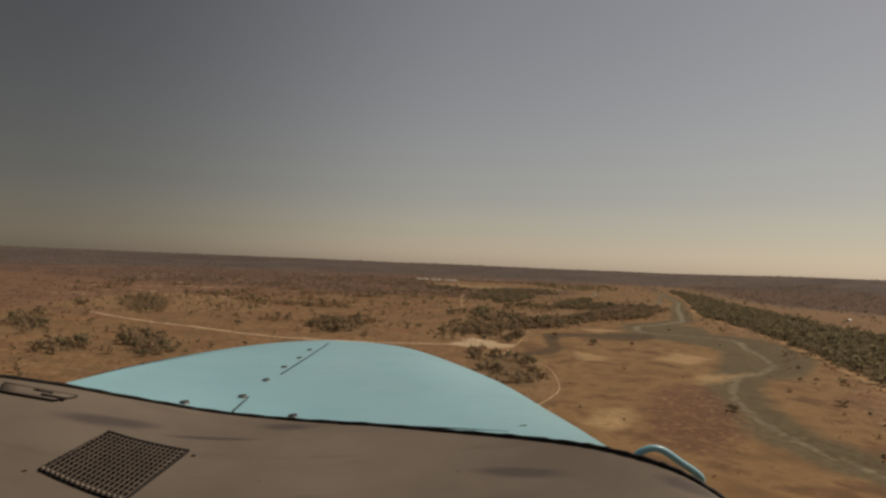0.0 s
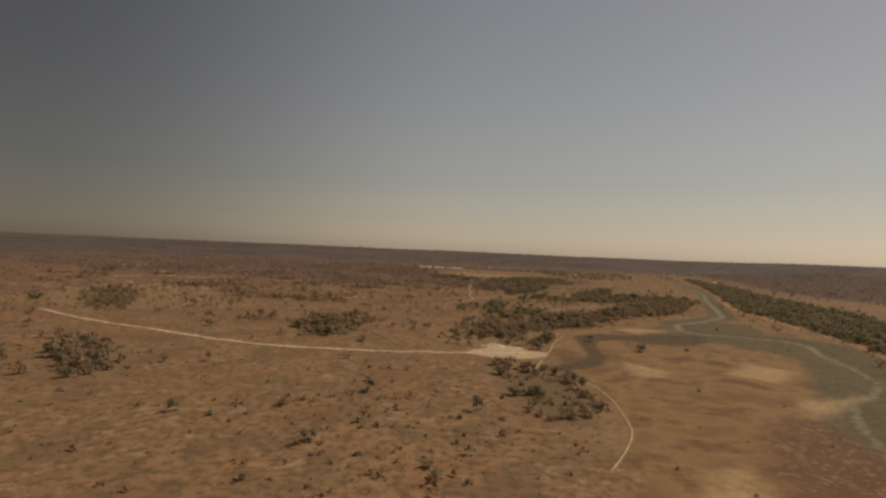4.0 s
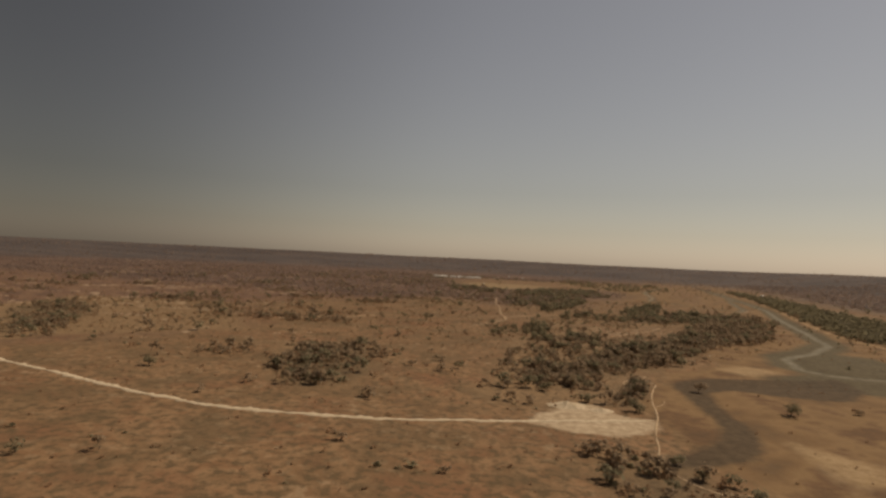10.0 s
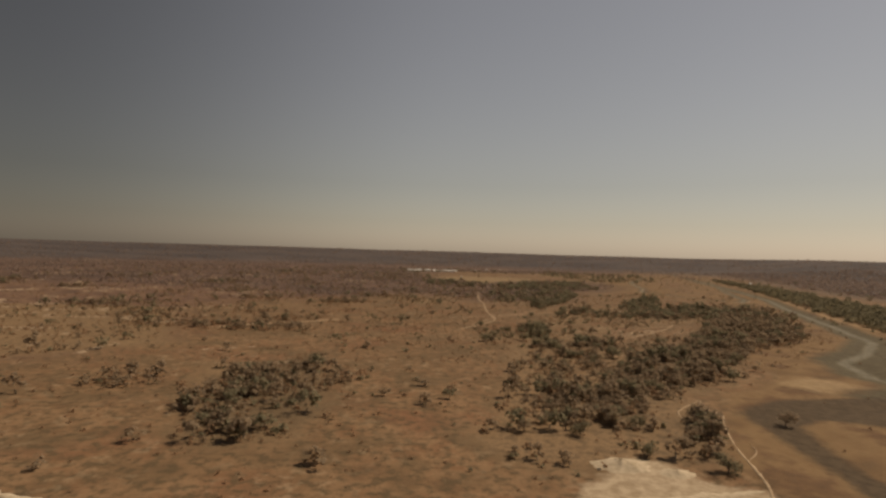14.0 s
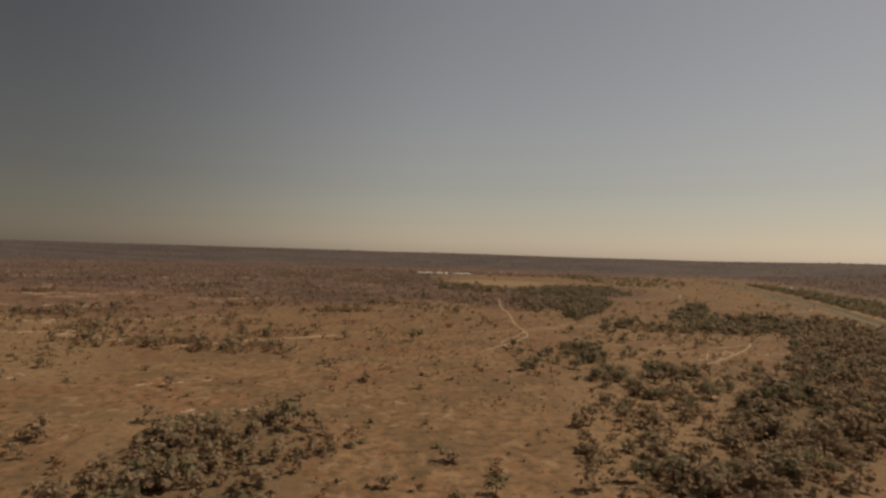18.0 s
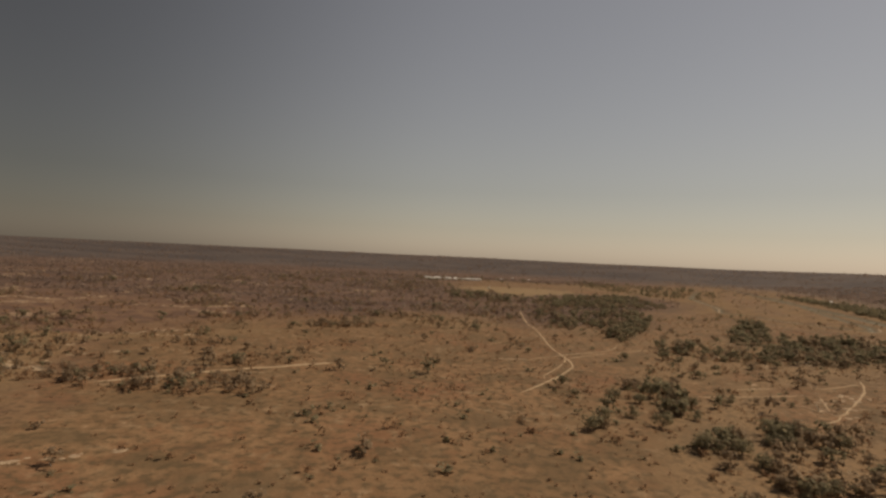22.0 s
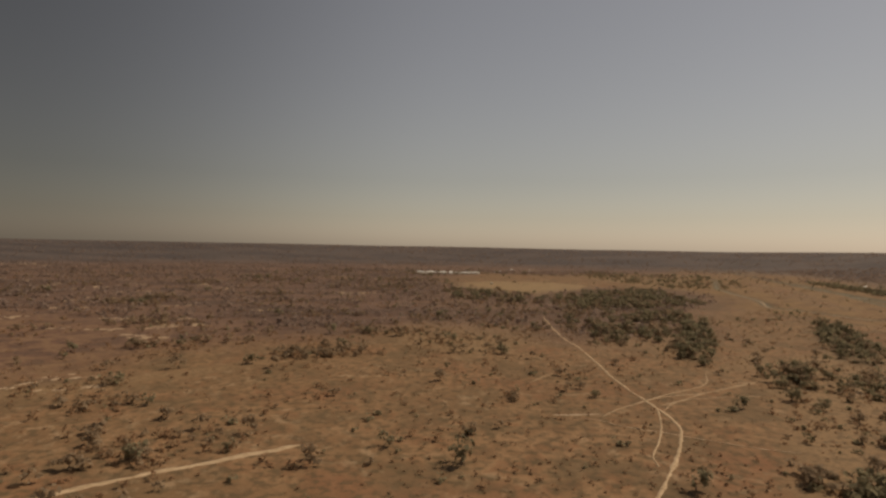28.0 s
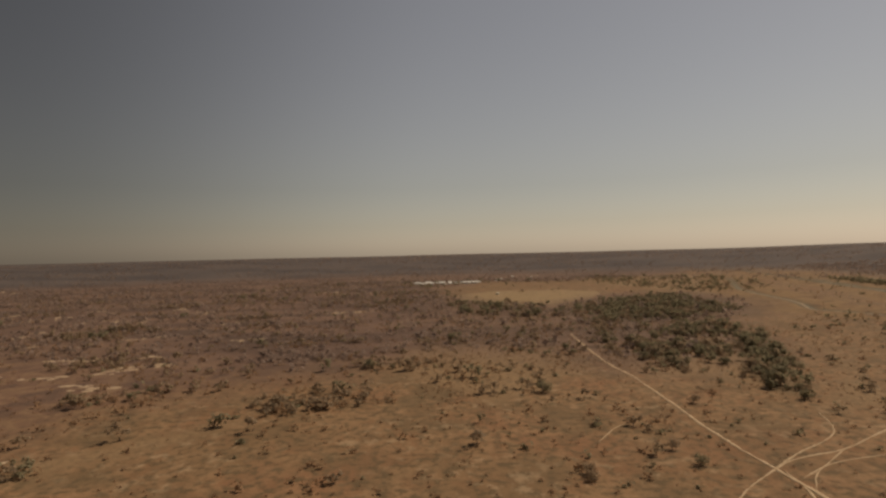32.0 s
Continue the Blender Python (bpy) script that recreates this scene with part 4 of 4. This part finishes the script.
far = np.concatenate([far, p[depth_in(EAST_WOOD, p[:, 0], p[:, 1]) + 60 * (rolling(p[:, 0], p[:, 1], 60) - 0.5) > 0]])
far = far[~inside([(-190, 2440), (130, 2440), (150, 2860), (-180, 2850)], far[:, 0], far[:, 1])]
woods_of("far_woods", far, [(7.0, 10.0, 1, 3, 7, 2.0, 0.12), (6.0, 9.0, 1, 3, 6, 1.8, 0.12)], FAR_LEAF, "dark brown far woods reaching the horizon", "woods")


# ---- village beyond the field ----
def plain(name, colour, rough=0.8, size=0.6, metal=0.0):
    m, n, l, b = mat(name, rough, metal)
    dark = tuple(c * 0.78 for c in colour)
    l.new(ramp(n, l, grain(n, l, n.new("ShaderNodeTexCoord").outputs["Object"], size), [(0.35, dark), (0.65, colour)]), b.inputs["Base Color"])
    return m


LIME = plain("limewash", (0.82, 0.79, 0.72))
TIN = plain("weathered_tin_roof", (0.78, 0.74, 0.67), 0.45, 1.5)
PLANK = plain("dark_door", (0.12, 0.08, 0.05))


def house(x, y, turn, long, deep, tall, roof_material, label):
    e = new("house")
    e.matrix_world = Matrix.Translation((x, y, float(height(x, y)) - 0.1)) @ pose(0, 0, 0, 0, 0, turn)
    tagged(e, label, "house", "village houses")
    bm = bmesh.new()
    bmesh.ops.create_cube(bm, size=1, matrix=Matrix.Translation((0, 0, tall / 2)) @ Matrix.Diagonal((long, deep, tall, 1)))
    part("wall", bm, LIME, e)
    bm = bmesh.new()
    a, b, h = long / 2 + 0.4, deep / 2 + 0.5, deep * 0.28
    pts = [(-a, -b, tall), (a, -b, tall), (a, 0, tall + h), (-a, 0, tall + h), (-a, b, tall), (a, b, tall)]
    v = [bm.verts.new(q) for q in pts] + [bm.verts.new((q[0], q[1], q[2] + 0.14)) for q in pts]
    for f in ((6, 7, 8, 9), (9, 8, 11, 10), (3, 2, 1, 0), (4, 5, 2, 3), (0, 1, 7, 6), (5, 4, 10, 11), (0, 6, 9, 3), (3, 9, 10, 4), (1, 2, 8, 7), (2, 5, 11, 8)):
        bm.faces.new([v[i] for i in f])
    part("roof", bm, roof_material, e)
    for sx in (-0.28, 0.22):
        bm = bmesh.new()
        bmesh.ops.create_cube(bm, size=1, matrix=Matrix.Translation((sx * long, -deep / 2 - 0.03, 1.05)) @ Matrix.Diagonal((0.95, 0.08, 2.0, 1)))
        part("door", bm, PLANK, e)


for k in range(17):
    hx = -120 + k * 12.5 + rng.uniform(-4, 4)
    big = k % 3 == 0
    house(hx, 2785 + 0.12 * hx + rng.uniform(-22, 26), rng.uniform(-20, 20), 20 if big else 11, 10 if big else 8, 5.0 if big else 3.8, TIN,
          "long white lime-washed building with a tin roof" if big else "small white lime-washed house with a tin roof")
for hx, hy in ((70, 2335), (150, 2890), (175, 2960), (240, 3100), (300, 3040)):
    house(hx, hy, rng.uniform(0, 90), 9, 6, 2.8, TIN, "small white house standing alone at the field's edge")
for hx, hy in ((966, 1294), (1129, 2428)):
    house(hx, hy, 35, 14, 7, 3.2, TIN, "white farm building on the open strip behind the riverside forest")


# ---- the light aircraft, in flight above the start of the way: nose and instrument coaming ----
def paint_material():
    m, n, l, b = mat("turquoise_paint", 0.32, 0.0, 0.5)
    w = n.new("ShaderNodeTexCoord").outputs["Object"]
    c = ramp(n, l, grain(n, l, w, 0.5), [(0.35, (0.20, 0.42, 0.50)), (0.65, (0.235, 0.465, 0.55))])
    c = mix(n, l, ramp(n, l, grain(n, l, w, 0.02), [(0.66, (0, 0, 0)), (0.74, (0.5, 0.5, 0.5))]), c, (0.13, 0.27, 0.33))
    l.new(c, b.inputs["Base Color"])
    l.new(ramp(n, l, grain(n, l, w, 0.15), [(0.3, (0.28, 0.28, 0.28)), (0.7, (0.45, 0.45, 0.45))]), b.inputs["Roughness"])
    return m


def vinyl_material():
    m, n, l, b = mat("worn_grey_vinyl", 0.75, 0.0, 0.3)
    w = n.new("ShaderNodeTexCoord").outputs["Object"]
    c = ramp(n, l, grain(n, l, w, 0.25), [(0.35, (0.112, 0.092, 0.074)), (0.65, (0.15, 0.125, 0.102))])
    st = n.new("ShaderNodeMapping")
    st.inputs["Scale"].default_value = (1.0, 5.0, 1.0)
    l.new(w, st.inputs["Vector"])
    c = mix(n, l, ramp(n, l, grain(n, l, st.outputs[0], 0.32, 3.0), [(0.6, (0, 0, 0)), (0.72, (0.5, 0.5, 0.5))]), c, (0.08, 0.066, 0.056))
    rub = calc(n, l, "MULTIPLY", calc(n, l, "SUBTRACT", grain(n, l, st.outputs[0], 0.06, 4.0), 0.5), 1.1)
    for cx, cy, turn, half, wide in ((-0.585, 0.955, 16, 0.11, 0.03), (-0.40, 0.955, 8, 0.10, 0.012), (0.105, 0.745, -20, 0.085, 0.022), (0.305, 0.68, -36, 0.05, 0.022), (-0.30, 1.045, 0, 0.07, 0.03)):
        spot = n.new("ShaderNodeMapping")
        spot.vector_type = "TEXTURE"
        spot.inputs["Location"].default_value = (cx, cy, -0.31)
        spot.inputs["Rotation"].default_value = (0, 0, radians(turn))
        spot.inputs["Scale"].default_value = (half, wide, 0.2)
        l.new(w, spot.inputs["Vector"])
        g = n.new("ShaderNodeTexGradient")
        g.gradient_type = "SPHERICAL"
        l.new(spot.outputs[0], g.inputs["Vector"])
        c = mix(n, l, ramp(n, l, calc(n, l, "ADD", g.outputs["Fac"], calc(n, l, "MULTIPLY", rub, g.outputs["Fac"])), [(0.05, (0, 0, 0)), (0.55, (0.75, 0.75, 0.75))]), c, (0.052, 0.042, 0.042))
    l.new(c, b.inputs["Base Color"])
    bump(n, l, grain(n, l, w, 0.004), b, 0.25, 0.001)
    return m


PAINT, VINYL = paint_material(), vinyl_material()
RUBBER = plain("black_rubber", (0.012, 0.011, 0.01), 0.7, 0.05)
STEEL = plain("dull_steel", (0.30, 0.30, 0.28), 0.4, 0.02, 0.9)
DARK = plain("dark_recess", (0.015, 0.013, 0.012), 0.9, 0.05)
BRIGHT = plain("pale_wire", (0.24, 0.20, 0.16), 0.5, 0.03)
MESH = plain("dark_brown_wire", (0.10, 0.08, 0.065), 0.6, 0.03)

EDGE = [(-0.845, 0.966, -0.219), (-0.729, 1.029, -0.257), (-0.615, 1.072, -0.294), (-0.46, 1.099, -0.33), (-0.298, 1.089, -0.343), (-0.134, 1.039, -0.337), (0.016, 0.959, -0.323),
        (0.132, 0.874, -0.305), (0.206, 0.81, -0.293), (0.248, 0.77, -0.289), (0.291, 0.726, -0.289), (0.321, 0.694, -0.296), (0.352, 0.659, -0.313)]
CREST = [(-0.729, 1.029, -0.257), (-0.83, 1.5, -0.316), (-0.817, 2.0, -0.369), (-0.677, 2.3, -0.393), (-0.458, 2.4, -0.403), (-0.146, 2.2, -0.399), (0.138, 1.75, -0.408),
         (0.244, 1.2, -0.363), (0.248, 0.77, -0.289)]

aircraft = new("aircraft")
aircraft.matrix_world = pose(0, 0, 105, 1.17, -2.40, 0)
tagged(aircraft, "light aircraft in flight, turquoise nose cowling behind a worn grey coaming", "aircraft")


def along(pts, n):
    p = np.array([pts[0], *pts, pts[-1]], float)
    out = []
    for s in np.linspace(0, len(pts) - 1 - 1e-6, n):
        i = int(s)
        a, b, c, d = p[i:i + 4]
        t = s - i
        out.append(0.5 * (2 * b + (c - a) * t + (2 * a - 5 * b + 4 * c - d) * t * t + (3 * b - a - 3 * c + d) * t ** 3))
    return np.array(out)


def sheet(rows_, thick=0.0):
    bm = bmesh.new()
    grid = [[bm.verts.new(q) for q in r] for r in rows_]
    for r0, r1 in zip(grid, grid[1:]):
        for a, b, c, d in zip(r0, r0[1:], r1[1:], r1):
            bm.faces.new((a, b, c, d))
    bmesh.ops.remove_doubles(bm, verts=bm.verts, dist=1e-5)
    bmesh.ops.recalc_face_normals(bm, faces=bm.faces)
    for f in bm.faces:
        f.smooth = True
    if thick:
        bmesh.ops.solidify(bm, geom=bm.faces, thickness=thick)
    return bm


def pipe(pts, radius, sides=8):
    p = np.asarray(pts, float)
    bm = bmesh.new()
    rings = []
    for i, c in enumerate(p):
        way = Vector(p[min(i + 1, len(p) - 1)] - p[max(i - 1, 0)]).normalized()
        u = way.cross(Vector((0, 0, 1)) if abs(way.z) < 0.9 else Vector((1, 0, 0))).normalized()
        w = way.cross(u)
        rings.append([bm.verts.new(Vector(c) + (u * math.cos(t) + w * math.sin(t)) * radius) for t in np.arange(sides) / sides * 2 * np.pi])
    for a, b in zip(rings, rings[1:]):
        for i in range(sides):
            f = bm.faces.new((a[i], a[(i + 1) % sides], b[(i + 1) % sides], b[i]))
            f.smooth = True
    bm.faces.new(rings[0][::-1])
    bm.faces.new(rings[-1])
    return bm


base = along(EDGE[1:10], 60)
crest = along(CREST, 60)
shell = [base + (crest - base) * t for t in np.linspace(0, 1, 14)]
for out, drop in ((0.10, 0.02), (0.20, 0.09), (0.26, 0.22), (0.24, 0.42), (0.0, 0.62)):
    s = np.sin(np.linspace(0, np.pi, 60))[:, None]
    shell.append(crest + s * (0, out, -drop) + (0, 0, -0.02 * drop))
cowl = part("cowling", sheet(shell), PAINT, aircraft, "glossy turquoise painted nose cowling")
rear = np.stack([np.linspace(-0.72, 0.42, 70), np.full(70, 0.50), np.full(70, -0.315)], 1)
edge = along(EDGE, 70)
coaming = part("coaming", sheet([edge + (rear - edge) * t for t in np.linspace(0, 1, 16)] + [rear + (0, -0.02, -0.03), rear + (0, -0.02, -0.25)]), VINYL, aircraft,
               "worn grey vinyl instrument coaming")
part("seal", pipe(edge + (0, 0.003, 0.001) + np.sin(np.arange(70) * 2.3)[:, None] * (0, 0, 0.0008), 0.0042), RUBBER, coaming, "black rubber windscreen seal")
part("grab_handle", pipe(along([(0.331, 0.95, -0.365), (0.346, 0.95, -0.353), (0.365, 0.95, -0.347), (0.385, 0.95, -0.352), (0.414, 0.95, -0.372), (0.442, 0.95, -0.391),
                                (0.45, 0.95, -0.403), (0.441, 0.95, -0.414)], 30), 0.0065), PAINT, aircraft, "bent turquoise tube handle")
for s0, pts in enumerate(([(-0.48, 2.295, -0.396), (-0.471, 1.862, -0.375), (-0.468, 1.572, -0.361)], [(-0.45, 1.264, -0.342), (-0.432, 1.12, -0.333)],
                          [(-0.202, 1.061, -0.339), (-0.025, 1.004, -0.328), (0.113, 0.937, -0.314)], [(0.17, 0.932, -0.314), (0.231, 0.905, -0.313)])):
    part("seam", pipe(along(pts, 12), 0.0016, 5), DARK, cowl)
for q in ((-0.509, 2.082, -0.386), (-0.496, 1.885, -0.377), (-0.494, 1.697, -0.368), (-0.479, 1.478, -0.355), (-0.465, 1.265, -0.342), (-0.537, 1.132, -0.319), (-0.309, 1.122, -0.344),
          (0.143, 0.978, -0.321)):
    bm = bmesh.new()
    bmesh.ops.create_cone(bm, cap_ends=True, segments=16, radius1=0.011, radius2=0.009, depth=0.006, matrix=Matrix.Translation(q))
    bolt = part("fastener", bm, STEEL, cowl, "round steel quarter-turn fastener")
    bm = bmesh.new()
    bmesh.ops.create_cube(bm, size=1, matrix=Matrix.Translation((q[0], q[1], q[2] + 0.0032)) @ pose(0, 0, 0, 0, 0, 30) @ Matrix.Diagonal((0.016, 0.0035, 0.002, 1)))
    part("slot", bm, DARK, bolt)

# air outlet with a wire grille on the coaming, its shaded depth painted dark
c00, c10, c11, c01 = (Vector(v) for v in ((-0.558, 0.903, -0.3045), (-0.411, 0.874, -0.3255), (-0.407, 0.691, -0.3195), (-0.559, 0.756, -0.3045)))


top_edge = along(EDGE, 240)
top_rear = np.stack([np.linspace(-0.72, 0.42, 240), np.full(240, 0.50), np.full(240, -0.315)], 1)
top = np.concatenate([top_edge + (top_rear - top_edge) * t for t in np.linspace(0, 1, 200)])


def on_grille(s, t, up=0.0):
    q = c00.lerp(c10, s).lerp(c01.lerp(c11, s), t)
    near = np.argsort((top[:, 0] - q.x) ** 2 + (top[:, 1] - q.y) ** 2)[:6]
    return Vector((q.x, q.y, float(top[near, 2].mean()) + up))


# flat sheet just above the coaming; the opening's shade is its near-black colour
outlet = part("air_outlet", sheet([[on_grille(s, t, 0.0012) for s in np.linspace(0, 1, 12)] for t in np.linspace(0, 1, 12)]), DARK, coaming, "dark air outlet under a wire grille")
for k in range(13):
    t = (k + 0.5) / 13
    part("wire", pipe([on_grille(s, t, 0.0032) for s in np.linspace(0, 1, 10)], 0.0021, 4), MESH, outlet)
for k in range(18):
    s = (k + 0.5) / 18
    part("wire", pipe([on_grille(min(1.0, max(0.0, s + 0.05 * (t - 0.5))), t, 0.0036) for t in np.linspace(0, 1, 10)], 0.0013, 4), MESH, outlet)
part("rim", pipe([on_grille(s, t, 0.002) for s, t in [(k / 8, 0) for k in range(8)] + [(1, k / 8) for k in range(8)] + [(1 - k / 8, 1) for k in range(8)] + [(0, 1 - k / 8) for k in range(9)]], 0.0022, 5), DARK, outlet)
# near-black strip stands for the shadow below the outlet's far edge
part("edge_shade", pipe([on_grille(s, -0.03, 0.001) for s in np.linspace(0, 1, 12)], 0.0045, 6), DARK, outlet, "dark strip painted as the shadow at the outlet's far edge")
# row of short pale dashes along the near rim
for k in range(16):
    s0 = 0.02 + k / 16
    part("pale_dash", pipe([on_grille(s0, 0.985, 0.004), on_grille(min(1.0, s0 + 0.03), 1.0, 0.004)], 0.0024, 5), BRIGHT, outlet)
vent = part("defrost_vent", sheet([[Vector(a).lerp(Vector(b), t) + Vector((0, 0, 0.002)) for t in np.linspace(0, 1, 5)] for a, b in
            (((-0.782, 0.974, -0.242), (-0.675, 1.008, -0.275)), ((-0.767, 0.944, -0.249), (-0.691, 0.969, -0.272)))], 0.002), VINYL, coaming, "grey windscreen vent plate")
part("rim", pipe([(-0.782, 0.974, -0.239), (-0.675, 1.008, -0.272), (-0.691, 0.969, -0.269), (-0.767, 0.944, -0.246), (-0.782, 0.974, -0.239)], 0.002, 5), DARK, vent)
for a0, b0 in ((0.42, 0.68), (0.6, 0.92)):
    off = -0.008 if a0 < 0.5 else -0.022
    a, b = (Vector((-0.782, 0.974, -0.2385)).lerp(Vector((-0.675, 1.008, -0.2715)), q) + Vector((0.002, off, -0.0015)) for q in (a0, b0))
    part("slot", pipe([a, a.lerp(b, 0.5), b], 0.0032, 6), DARK, vent)
for q, r in (((-0.396, 0.866, -0.328), 0.004), ((-0.575, 0.749, -0.305), 0.004), ((-0.26, 0.77, -0.328), 0.002), ((0.02, 0.769, -0.314), 0.002)):
    bm = bmesh.new()
    bmesh.ops.create_icosphere(bm, subdivisions=1, radius=r, matrix=Matrix.Translation(q) @ Matrix.Diagonal((1, 1, 0.4, 1)))
    part("screw", bm, DARK, coaming)
